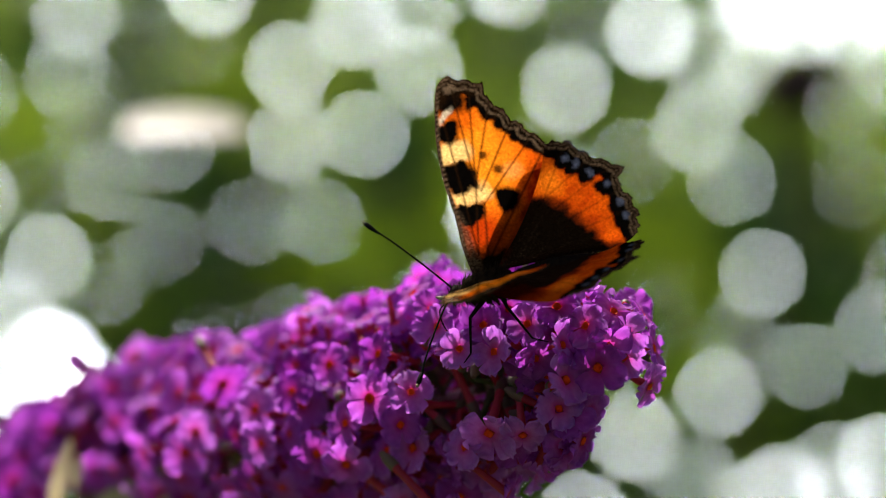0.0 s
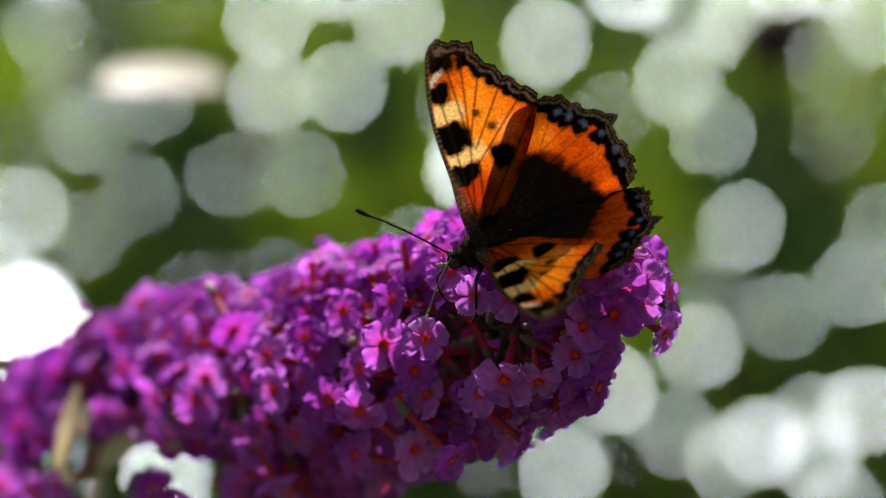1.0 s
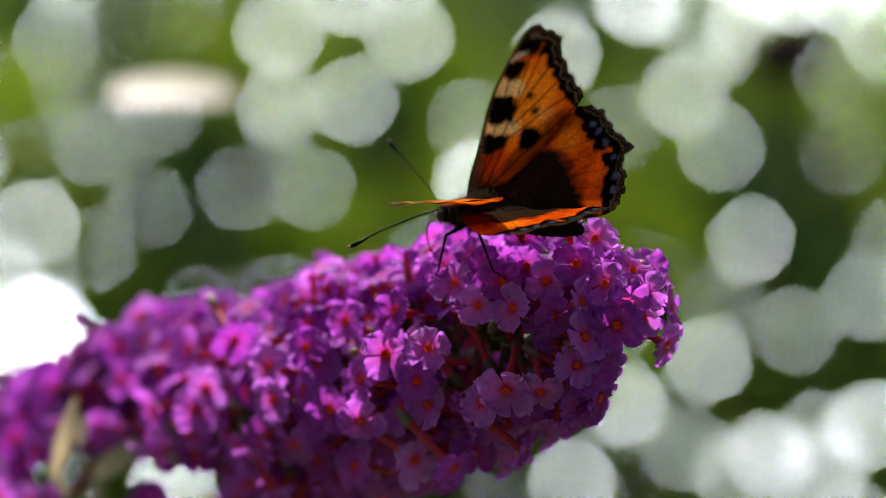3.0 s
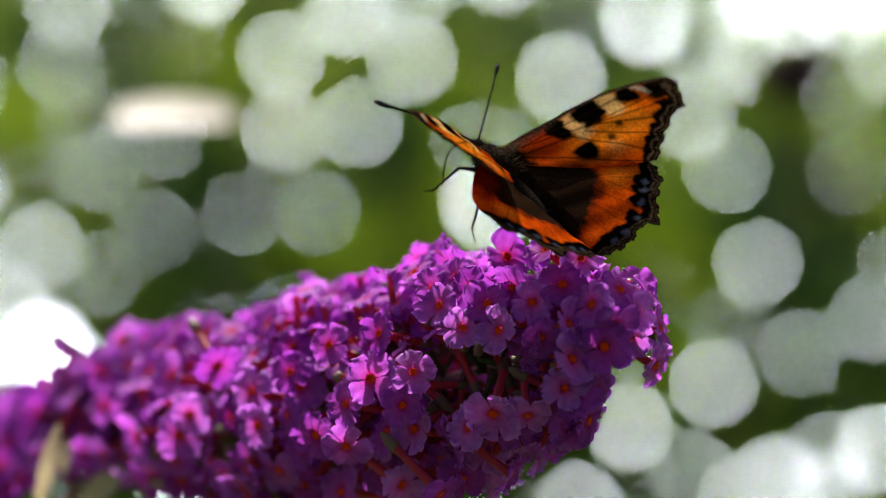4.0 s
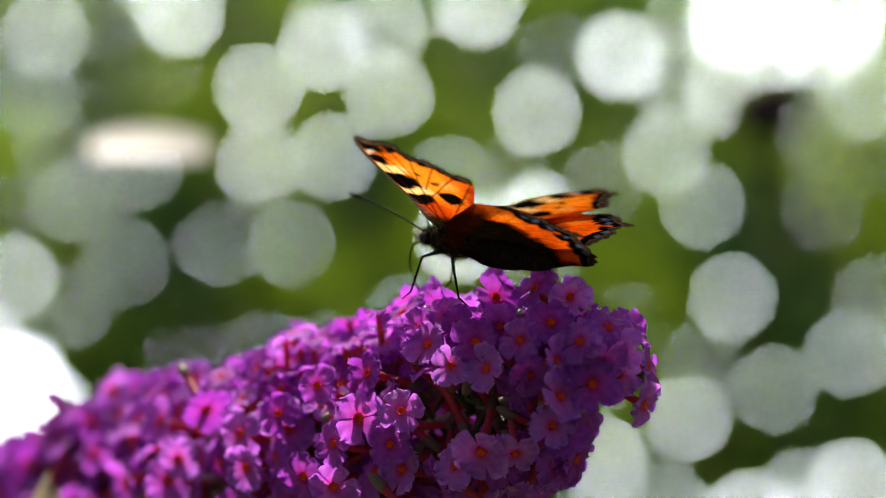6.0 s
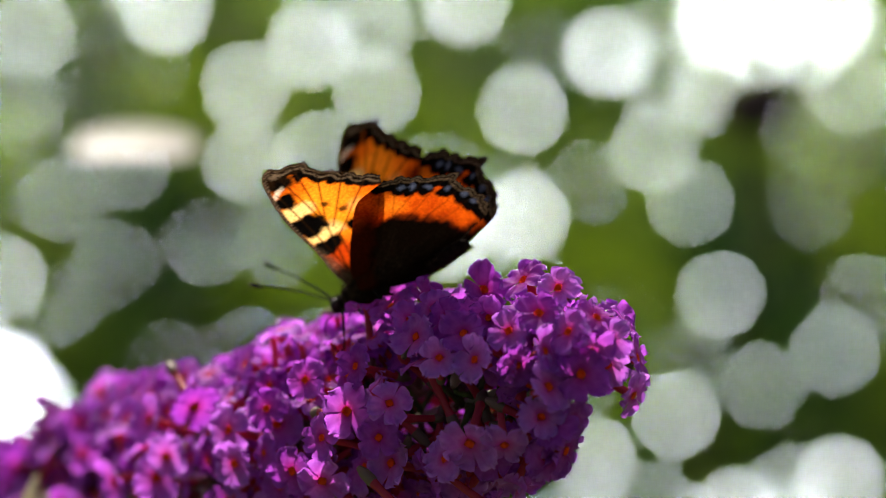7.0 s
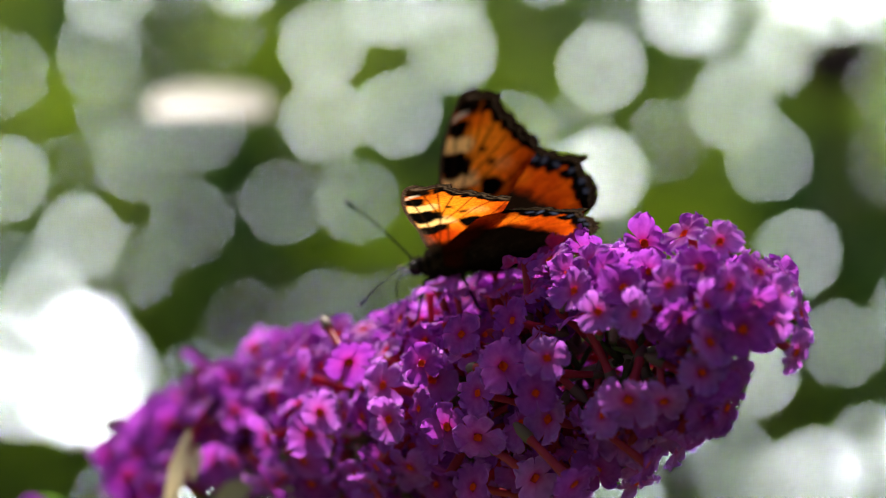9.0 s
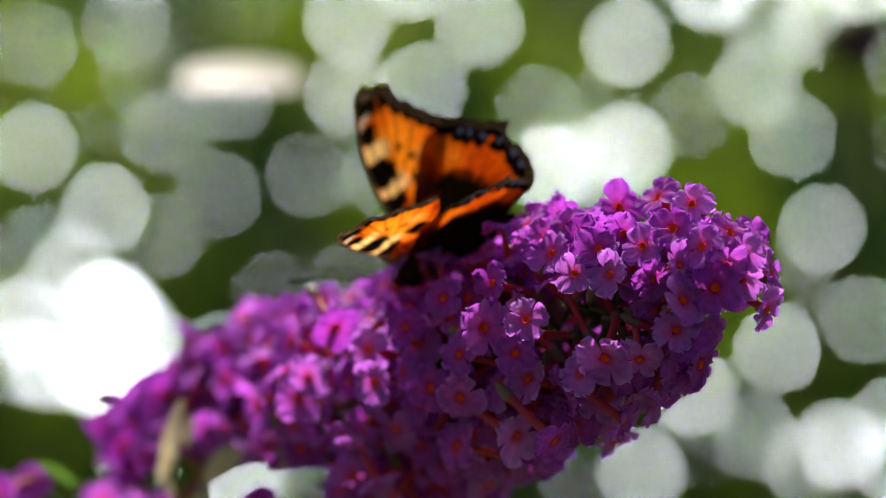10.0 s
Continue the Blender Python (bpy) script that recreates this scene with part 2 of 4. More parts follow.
# across, depth, height ranges, leaf length, layers of large and of small leaves, label, canes
SHRUBS = [(-0.55, 0.55, 1.9, 2.12, 0.5, 1.62, 0.036, 0.9, 1.2, "leafy green garden shrub with sky showing through", 7),
          (-0.8, 0.06, 2.2, 2.4, 0.35, 1.68, 0.04, 1.7, 2.6, "dark green shrub behind the leafy one", 5),
          (-0.06, 0.8, 2.2, 2.4, 0.35, 1.66, 0.04, 1.7, 2.6, "green shrub at the back of the garden", 5),
          (-0.85, 0.85, 2.45, 2.65, 0.1, 1.74, 0.05, 1.9, 3.2, "wide green hedge shrub against the sky", 9)]
# florets that stand out: across, depth, up, spin, lean
FLORETS = [(3.0, -0.2, -12.6, 46, 0.6), (12.0, -3.2, -9.2, 1, 0.4), (13.0, -5.1, -13.7, 87, 0.4), (16.6, -6.2, -11.9, 50, 0.6), (17.0, -6.6, -16.5, 58, 0.4), (15.9, -3.4, -6.9, 55, 0.6), (6.2, -0.1, -9.4, 36, 0.7), (6.9, -1.4, -23.8, 44, 0.7), (11.4, -2.2, -24.0, 52, 0.4), (17.0, -0.8, -25.7, 55, 0.6), (-3.5, 3.6, -18.5, 21, 0.6), (-4.9, 5.0, -23.0, 38, 0.6), (18.7, 1.5, -3.4, 56, 0.7), (21.2, -7.2, -14.9, 46, 0.6), (19.6, -6.1, -9.4, 30, 0.4), (-0.8, 7.7, -7.4, 49, 0.7), (7.6, -2.8, -12.9, 58, 0.4), (9.2, 11.1, -3.2, 40, 0.7), (14.3, 7.3, -2.1, 45, 0.6), (25.2, -5.6, -10.5, 32, 0.7)]
FLORETS += [(22.5, -6.8, -12.0, 28, 0.7), (23.4, -4.5, -7.5, 79, 0.7), (17.6, -4.4, -21.4, 57, 0.7), (16.1, -4.9, -20.4, 17, 0.4), (3.7, 1.2, -25.8, 81, 0.6), (-0.0, 4.5, -9.7, 73, 0.4), (2.3, 7.6, -5.9, 76, 0.7), (-14.8, 15.1, -15.2, 22, 0.7), (-12.5, 10.6, -23.0, 62, 0.4), (-16.6, 16.0, -27.5, 70, 0.6), (-12.5, 12.9, -28.8, 71, 0.6), (-25.6, 25.9, -21.9, 82, 0.6), (-24.7, 24.4, -26.5, 85, 0.7), (-9.2, 7.7, -19.5, 79, 0.4), (-20.2, 20.0, -19.0, 59, 0.4), (-8.0, 8.5, -13.5, 37, 0.4), (-36.4, 38.8, -28.6, 59, 0.7), (-42.9, 48.6, -29.3, 54, 0.4), (-34.8, 37.3, -25.6, 30, 0.4), (-30.8, 35.9, -18.6, 54, 0.4), (-37.7, 44.9, -20.4, 31, 0.4), (-5.0, 13.8, -34.1, 17, 0.7), (-13.2, 20.8, -35.5, 9, 0.6), (-1.1, 18.5, -36.5, 53, 0.4), (3.1, 9.7, -33.0, 62, 0.7)]
RIM = [(28.3, -1.0, -17.6, 0.72, -0.55, -0.42), (20.3, -3.0, -20.8, 0.7, -0.6, -0.2), (19.4, -2.0, -24.8, 0.8, -0.5, -0.3), (18.6, -2.0, -22.7, 0.8, -0.4, -0.4), (17.4, 0.0, -27.2, 0.5, -0.5, -0.6), (9.5, 3.0, -32.1, 0.8, -0.2, -0.6), (0.1, 5.0, -34.7, 0.6, -0.4, -0.6), (29.1, 2.0, -12.6, 0.9, -0.3, 0.2), (27.7, 4.0, -8.1, 0.7, -0.2, 0.6)]
BARE = (4.0, -19.4, 9.5, 5.6)
BASE_FLORETS = [(-65.4, 85.8, -32.3), (-66.3, 81.6, -35.5), (-65.0, 81.6, -38.9), (-66.8, 85.8, -41.8), (-60.3, 78.7, -44.7), (-60.2, 83.0, -47.8), (-59.9, 81.6, -33.3), (-62.1, 87.3, -29.8), (-56.0, 87.3, -35.0), (-45.3, 80.2, -45.2), (-42.5, 78.7, -47.7), (-47.4, 85.8, -49.6), (-41.0, 85.8, -49.8), (-52.6, 88.7, -37.7), (-55.0, 88.7, -32.5), (-62.6, 78.7, -37.0)]
# withered bracts: foot, tip, width
BRACTS = [(-56.0, 69.7, -28.4, -59.0, 66.9, -40.8, 2.6), (-57.1, 69.7, -34.3, -57.8, 66.9, -39.6, 1.7), (-52.6, 69.7, -40.6, -45.6, 66.9, -34.1, 3.8), (-54.7, 69.7, -30.6, -55.1, 66.9, -35.8, 2.0), (-43.7, 69.7, -39.0, -38.0, 66.9, -36.0, 2.6), (-59.8, 69.7, -38.1, -56.8, 66.9, -43.7, 1.8), (-35.2, 69.7, -35.4, -30.5, 66.9, -35.4, 2.2), (-53.2, 69.7, -42.3, -54.3, 66.9, -47.9, 2.0)]
# small green leaves at the foot
SMALL_LEAVES = [(-72.5, 74.5, -41.6, -78.2, 71.6, -37.5, 2.1)]


# ---- ground and distance ----
def build_ground():
    n = 60
    xs = [(-1 if k < n / 2 else 1) * (abs(k - n / 2) / (n / 2)) ** 3 * 400 for k in range(n + 1)]
    verts = [(x, y, 0.03 * noise.noise((x * 0.7, y * 0.7, 0)) if abs(x) + abs(y) < 30 else 0) for y in xs for x in xs]
    faces = [(a + b * (n + 1), a + 1 + b * (n + 1), a + 1 + (b + 1) * (n + 1), a + (b + 1) * (n + 1)) for b in range(n) for a in range(n)]
    ob = new("ground", raw_mesh("ground", verts, faces, [GRASS]))
    tagged(ob, "rough green lawn under the shrubs", "ground", kind="structure")


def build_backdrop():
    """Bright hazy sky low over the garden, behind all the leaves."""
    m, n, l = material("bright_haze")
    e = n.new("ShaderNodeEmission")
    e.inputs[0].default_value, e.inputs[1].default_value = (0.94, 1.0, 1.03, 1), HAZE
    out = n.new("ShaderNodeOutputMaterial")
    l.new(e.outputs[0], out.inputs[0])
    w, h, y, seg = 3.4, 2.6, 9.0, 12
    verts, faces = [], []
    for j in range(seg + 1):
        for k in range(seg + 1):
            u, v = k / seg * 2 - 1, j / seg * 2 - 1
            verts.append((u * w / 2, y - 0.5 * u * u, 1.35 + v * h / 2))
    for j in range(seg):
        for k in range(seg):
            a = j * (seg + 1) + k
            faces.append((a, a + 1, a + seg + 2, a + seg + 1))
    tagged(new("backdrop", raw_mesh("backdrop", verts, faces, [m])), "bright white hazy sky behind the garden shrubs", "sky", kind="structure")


def build_shrubs():
    rng = np.random.default_rng(5)
    rnd = random.Random(5)
    cell = 0.388 * MM
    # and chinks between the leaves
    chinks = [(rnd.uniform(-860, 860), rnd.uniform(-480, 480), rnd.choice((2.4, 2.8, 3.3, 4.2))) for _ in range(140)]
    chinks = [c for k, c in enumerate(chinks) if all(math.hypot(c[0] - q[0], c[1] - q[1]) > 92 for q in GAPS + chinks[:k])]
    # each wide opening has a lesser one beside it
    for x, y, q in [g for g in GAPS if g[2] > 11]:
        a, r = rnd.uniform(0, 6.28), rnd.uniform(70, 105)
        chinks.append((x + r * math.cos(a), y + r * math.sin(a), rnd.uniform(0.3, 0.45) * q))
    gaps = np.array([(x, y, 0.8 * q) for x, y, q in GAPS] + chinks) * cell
    # more such painted dark and bright patches, strewn at random
    tone_patches = [*TONE_PATCHES] + [(rnd.uniform(-850, 850), rnd.uniform(-480, 480), rnd.uniform(35, 65), rnd.choice((0, 2))) for _ in range(60)]
    tone_patches = np.array(tone_patches, dtype=float)
    prof = np.array([(0.0, 0.04), (0.2, 0.62), (0.45, 1.0), (0.72, 0.72), (1.0, 0.02)])

    def seen(p):
        """Where places lie on the upright plane two metres behind the flower."""
        k = 2.48 / (p[..., 1] + 0.48)
        return p[..., 0] * k, (p[..., 2] - BASE_Z) * k

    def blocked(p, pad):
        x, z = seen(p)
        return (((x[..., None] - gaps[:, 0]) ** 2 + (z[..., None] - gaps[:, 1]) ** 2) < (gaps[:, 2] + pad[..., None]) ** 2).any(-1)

    def unit(v):
        return v / np.linalg.norm(v, axis=-1, keepdims=True)

    def shrub(x0, x1, y0, y1, z0, z1, size, layers, fine, label, canes):
        root = new("shrub")
        root.location = ((x0 + x1) / 2, (y0 + y1) / 2, 0)
        tagged(root, label, "shrub", "shrubs behind the flower")
        o = root.location.copy()
        for k in range(canes):
            bx = (k + 0.5) / canes * (x1 - x0) + x0
            top = Vector((bx + rnd.uniform(-0.1, 0.1), rnd.uniform(y0, y1), z1 - rnd.uniform(0.0, 0.3)))
            foot = Vector((o.x + (bx - o.x) * 0.35, o.y, 0.0))
            pts = spline([foot, foot.lerp(top, 0.45) + Vector((rnd.uniform(-0.05, 0.05), 0.03, 0.1)), top], 10)
            hit = blocked(np.array(pts), np.full(len(pts), 0.006))
            cut = next((j for j in range(len(pts)) if hit[j]), len(pts))
            if cut > 3:
                bm = bmesh.new()
                sweep(bm, [p - o for p in pts[:cut]], [0.009 * (1 - 0.8 * j / cut) + 0.001 for j in range(cut)], 6)
                part("branch", bm, BARK, root)
        # leaves keep clear of the openings; several tries for each place
        mid = (x0 + x1) / 2
        out = []
        for big, depth, xa, xb, za, zb in ((size, layers, x0, x1, z0, z1), (0.017, fine, max(x0, -0.48), min(x1, 0.48), 1.03, 1.57)):
            count = int(depth * (xb - xa) * (zb - za) / (0.24 * big * big))
            p = np.stack((rng.uniform(xa, xb, count), rng.uniform(y0, y1, count), rng.uniform(za, zb, count)), -1)
            # uneven top and sides, thinner towards the ground
            wave = np.array([0.10 * noise.noise((a * 3.1, y0 * 9, 0.5)) for a in p[:, 0]])
            top = z1 + wave - 0.12 * ((p[:, 0] - mid) / (x1 - x0) * 2) ** 4
            p = p[(p[:, 2] < top) & ~((p[:, 2] < 1.0) & (rng.random(count) < 0.55))]
            for attempt in range(8):
                n = len(p)
                d = unit(rng.normal((0, 0, -0.3), (1, 0.35, 0.9), (n, 3)))
                nrm = rng.normal((0, -1.1, 0.4), (0.5, 0.4, 0.5), (n, 3))
                ln = big * rng.uniform(0.7, 1.3, n) * (1 - 0.08 * attempt)
                at = p + rng.normal(0, 0.003 * attempt, (n, 3)) * (1, 0, 1)
                ts = np.array((-0.5, -0.25, 0, 0.25, 0.5))
                ws = np.array((0, 0.15, 0.21, 0.15, 0))
                pts = at[:, None] + d[:, None] * (ts[:, None] * ln[:, None, None])
                bad = np.concatenate([blocked(q, ws * l[:, None]).any(1) for q, l in zip(np.array_split(pts, 12), np.array_split(ln, 12))])
                out.append(np.concatenate((at, d, nrm, ln[:, None]), 1)[~bad])
                p = p[bad]
        row = np.concatenate(out)
        at, d, nrm, ln = row[:, :3], row[:, 3:6], row[:, 6:9], row[:, 9]
        n = len(row)
        side = unit(np.cross(d, nrm))
        up = np.cross(side, d)
        wd = ln * rng.uniform(0.38, 0.5, n)
        t, w = prof[:, 0], prof[:, 1]
        c = (at - np.array(o))[:, None] + d[:, None] * ((t - 0.5)[:, None] * ln[:, None, None]) + up[:, None] * ((0.1 * (0.25 - (t - 0.5) ** 2))[:, None] * ln[:, None, None])
        h = side[:, None] * (w[:, None] * wd[:, None, None] / 2)
        fold = up[:, None] * (w[:, None] * wd[:, None, None] * 0.16)
        verts = np.stack((c - h + fold, c, c + h + fold), 2).reshape(-1, 3)
        quad = np.array([(a + b, a + b + 1, a + b + 4, a + b + 3) for a in (0, 3, 6, 9) for b in (0, 1)])
        faces = (quad[None] + (np.arange(n) * 15)[:, None, None]).reshape(-1, 4)
        # tone of each leaf: painted shade, common, painted sunlight
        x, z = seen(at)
        near = ((x[:, None] / cell - tone_patches[:, 0]) ** 2 + (z[:, None] / cell - tone_patches[:, 1]) ** 2) / tone_patches[:, 2] ** 2
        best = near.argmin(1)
        tone = np.where(near[np.arange(n), best] + rng.normal(0, 0.3, n) < 1.0, tone_patches[best, 3], 1).astype(int)
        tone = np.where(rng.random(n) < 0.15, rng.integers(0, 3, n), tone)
        me = raw_mesh("foliage", verts.tolist(), faces.tolist(), [LEAF_DARK, LEAF, LEAF_SUNLIT], np.repeat(tone, 8).tolist())
        ob = new("foliage", me)
        ob.parent = root
        tagged(ob, kind="stuff")

    for args in SHRUBS:
        shrub(*args)


# ---- the flowering panicle ----
# along the axis: across, depth, up and radius in millimetres
AXIS = [(28.0, 2.0, -12.0, 4.2), (25.0, 3.0, -12.4, 8.3), (20.5, 4.0, -14.3, 11.4), (11.2, 10.0, -17.4, 14.0), (1.3, 23.4, -20.1, 16.4), (-10.9, 40.4, -24.4, 18.1), (-23.9, 57.4, -28.7, 18.7), (-37.6, 73.1, -29.8, 16.3), (-46.1, 81.6, -28.5, 12.5), (-53.9, 90.1, -28.0, 9.0), (-63.7, 101.5, -29.8, 6.0), (-70.0, 108.6, -31.7, 3.9)]


def floret_mesh(name, rnd, curl, size, tube=1.0):
    """One flower: four broad, frilled lobes round an orange throat on a slim tube."""
    verts, faces, index = [], [], []
    for k in range(4):
        a0 = k * math.pi / 2 + rnd.uniform(-0.14, 0.14)
        ln, wd = size * rnd.uniform(2.4, 3.0), size * rnd.uniform(3.3, 4.0)
        bend, twist = curl + rnd.uniform(-0.6, 0.6), rnd.uniform(-0.5, 0.5)
        ph, ph2 = rnd.uniform(0, 6.3), rnd.uniform(0, 6.3)
        base = len(verts)
        nu, nv = 7, 11
        for i in range(nu + 1):
            t = i / nu
            w = (0.24 + 0.76 * math.sin(math.pi * min(t * 0.62 + 0.04, 1))) * math.sqrt(max(0.0, 1 - max(0, (t - 0.66) / 0.37) ** 2.6))
            for j in range(nv):
                s = j / (nv - 1) * 2 - 1
                edge = max(t * t, abs(s) ** 3 * t)
                r = 0.55 + ln * t * (1 - 0.08 * s * s * t) + (0.16 * math.sin(8.5 * s + ph) + 0.12 * math.sin(17 * s + ph2)) * t ** 3
                y = s * w * wd / 2 * (1 + 0.07 * math.sin(11 * t + ph2) * t)
                rise = ln * (0.14 * t - bend * 0.42 * t * t) + 0.34 * s * s * w * (0.3 + 0.45 * bend) + 0.42 * edge * math.sin(6.5 * s + 4 * t + ph) + 0.22 * edge * math.sin(13 * s + ph2) + twist * s * t
                c, sn = math.cos(a0), math.sin(a0)
                verts.append(((r * c - y * sn) * MM, (r * sn + y * c) * MM, (rise + 0.03 * k) * MM))
        for i in range(nu):
            for j in range(nv - 1):
                a = base + i * nv + j
                faces.append((a, a + nv, a + nv + 1, a + 1))
                index.append(0)
    prof = [(0.50, 0.10, 1), (0.36, -0.14, 1), (0.2, -0.60, 1), (0.66, 0.04, 2), (0.62, -0.9, 2), (0.54, -3.0, 2), (0.46, -6.0, 2), (0.55, -7.4, 2), (0.72, -7.6, 3), (0.66, -9.0, 3), (0.3, -10.0, 3)]
    n = 8
    for k, (r, z, mi) in enumerate(prof):
        base = len(verts)
        zz = z if z > -1 else -1 + (z + 1) * tube
        verts.extend((r * size * math.cos(2 * math.pi * s / n) * MM, r * size * math.sin(2 * math.pi * s / n) * MM, zz * size * MM) for s in range(n))
        if k and k != 3:
            for s in range(n):
                ring = (base - n + s, base + s, base + (s + 1) % n, base - n + (s + 1) % n)
                faces.append(ring[::-1] if mi == 1 else ring)
                index.append(mi)
        if k == 2:
            faces.append(tuple(base + s for s in range(n)))
            index.append(1)
    return raw_mesh(name, verts, faces, [PETAL, THROAT, TUBE, CALYX], index)


def build_cane():
    """The bush's own cane, rising from the ground to the panicle's stem."""
    bush = new("butterfly_bush")
    bush.location = (-0.16, 0.16, 0)
    tagged(bush, "woody brown cane of the butterfly bush under its flower", "shrub")
    bm = bmesh.new()
    pts = spline([(0.0, 0.0, -0.02), (0.01, -0.01, 0.35), (0.05, -0.05, 0.75), (0.08, -0.08, 0.985)], 8)
    sweep(bm, pts, [0.008 - 0.005 * k / len(pts) for k in range(len(pts))], 8)
    part("cane", bm, BARK, bush)


def build_panicle():
    rnd = random.Random(11)
    o = Vector((0.008, 0, BASE_Z - 0.01))
    root = new("butterfly_bush_panicle")
    root.location = o
    tagged(root, "drooping purple flower panicle with orange-throated florets on its stem", "flower")
    local = Vector((8, 0, -10))
    ax = [Vector(a[:3]) for a in AXIS]
    rad = [a[3] for a in AXIS]
    pts = spline(ax, 10)
    rr = [p.x for p in spline([Vector((r, 0, 0)) for r in rad], 10)]
    # main stem and side stalks
    bm = bmesh.new()
    stem = spline([ax[2], ax[4], ax[6], ax[7], Vector((-51.9, 83, -37.4)), Vector((-54, 83, -49.9)), Vector((-58.1, 80.2, -77.8)), Vector((-68.7, 88.7, -156.2)), Vector((-84.1, 108.6, -336.3))], 8)
    sweep(bm, [(p - local) * MM for p in stem], [(0.6 + 1.0 * k / len(stem)) * MM for k in range(len(stem))], 8)
    part("stem", bm, PALE_STALK, root, "thin pale green flower stem")
    bm = bmesh.new()
    for k in range(150):
        i = rnd.randrange(3, len(pts) - 12)
        c, a = pts[i], rnd.uniform(0, 6.283)
        side, up = frame_along(pts[i + 1] - pts[i - 1])
        out = side * math.cos(a) + up * math.sin(a)
        tip = c + out * (rr[i] - 8.5) + Vector((rnd.uniform(-2, 2), 0, rnd.uniform(-1, 1)))
        sweep(bm, [(c - local) * MM, (c.lerp(tip, 0.6) - local) * MM, (tip - local) * MM], [0.5 * MM, 0.4 * MM, 0.3 * MM], 5)
    tagged(part("stalk_mass", bm, STALK, root), kind="stuff")
    kinds = [floret_mesh("floret", rnd, c, s) for c, s in ((0.1, 1.05), (0.35, 1.1), (0.6, 1.0), (1.0, 1.05), (-0.6, 0.95), (-0.3, 1.1), (1.3, 0.95), (0.5, 1.12))]
    stubby = [floret_mesh("floret", rnd, c, s, 0.3) for c, s in ((0.2, 1.0), (0.6, 1.05), (1.0, 0.98), (-0.3, 1.0))]
    placed = []
    joined = []

    def bare(p, out):
        return ((p.x - BARE[0]) / BARE[2]) ** 2 + ((p.z - BARE[1]) / BARE[3]) ** 2 < 1 and out.y < 0.2

    def hollow(p):
        # the tip stands clear of the florets below it, and the foot of the panicle is bare underneath
        return p.x > 17.6 and p.z < -14.6 or p.x > 15.0 and p.z < -26.5 or p.x < -31 and p.z < -36.5

    def put(p, nrm, spin, me):
        q = Vector((0, 0, 1)).rotation_difference(nrm).to_matrix().to_4x4()
        ob = new("floret", me)
        ob.parent = root
        ob.matrix_basis = Matrix.Translation((p - local) * MM) @ q @ Matrix.Rotation(spin, 4, "Z") @ Matrix.Scale(rnd.uniform(0.84, 1.14), 4)
        placed.append(p)

    def nearest(p):
        i = min(range(len(pts)), key=lambda k: (pts[k] - p).length - rr[k])
        return i, (p - pts[i])

    # florets that stand out, facing the viewer
    for x, y, z, spin, lean in FLORETS:
        p = Vector((x, y, z))
        i, d = nearest(p)
        nrm = (d.normalized() * (1 - lean) + Vector((0, -1, 0.12)) * lean + Vector((rnd.gauss(0, 0.42), 0, rnd.gauss(0, 0.42)))).normalized()
        if d.z > 0.4 * d.length:
            nrm.z = max(nrm.z, 0.3)
            nrm.normalize()
        put(p, nrm, radians(spin), stubby[rnd.randrange(4)] if d.z > 0.4 * d.length or p.x > 16 else kinds[rnd.choice((0, 1, 5, 7, 2))])
    # hanging florets at the rim
    for x, y, z, nx, ny, nz in RIM:
        put(Vector((x, y, z)), Vector((nx, ny, nz)).normalized(), rnd.uniform(0, 6), kinds[rnd.choice((0, 1))] if nz < 0 else stubby[1])
    # all the others, packed over the surface; those on the far side are joined
    made = tries = 0
    while tries < 26000:
        tries += 1
        i = rnd.randrange(0, len(pts))
        a = rnd.uniform(0, 6.283)
        d = (pts[min(i + 1, len(pts) - 1)] - pts[max(i - 1, 0)]).normalized()
        side, up = frame_along(d)
        out = side * math.cos(a) + up * math.sin(a)
        knot = noise.noise((pts[i] + out * rr[i]) * 0.135)
        if knot < -0.16 and rnd.random() < 0.85:
            continue
        lift = 5.5 * knot - 1.3 + rnd.choice((-2.6, -1.2, -0.4, 0.0, 0.5)) + rnd.uniform(-0.4, 0.4)
        lift = min(lift, 1.1)
        end = -0.9 + 0.12 * i if i < 6 else 0.0
        n0 = (out + d * end + Vector((rnd.gauss(0, 0.55), rnd.gauss(-0.05, 0.55), rnd.gauss(0.08, 0.55)))).normalized()
        if n0.dot(out + d * end) < 0.45:
            continue
        p = pts[i] + out * (rr[i] + lift)
        if bare(p, out) or hollow(p):
            continue
        if any((p - q).length < 4.5 for q in placed):
            continue
        me = rnd.choice(stubby if i < 16 else kinds)
        if out.y < 0.3 and made < 330:
            put(p, n0, rnd.uniform(0, 6.3), me)
            made += 1
        else:
            placed.append(p)
            joined.append((p, n0, me))
    # older florets deep inside, too crowded to tell apart
    verts, faces, index = [], [], []
    for k in range(380):
        i = rnd.randrange(16, len(pts) - 4)
        a = rnd.uniform(0, 6.283)
        d = (pts[i + 1] - pts[i - 1]).normalized()
        side, up = frame_along(d)
        out = side * math.cos(a) + up * math.sin(a)
        p = pts[i] + out * (rr[i] * rnd.uniform(0.5, 0.78))
        if hollow(p) or bare(p, out):
            continue
        joined.append((p, (out + Vector((rnd.gauss(0, 0.4), rnd.gauss(0, 0.4), rnd.gauss(0, 0.4)))).normalized(), rnd.choice(stubby)))
    # unopened buds and spent tubes between the open florets
    bud = floret_mesh("bud", rnd, 1.0, 0.9)
    bud.clear_geometry()
    bv, bf = [], []
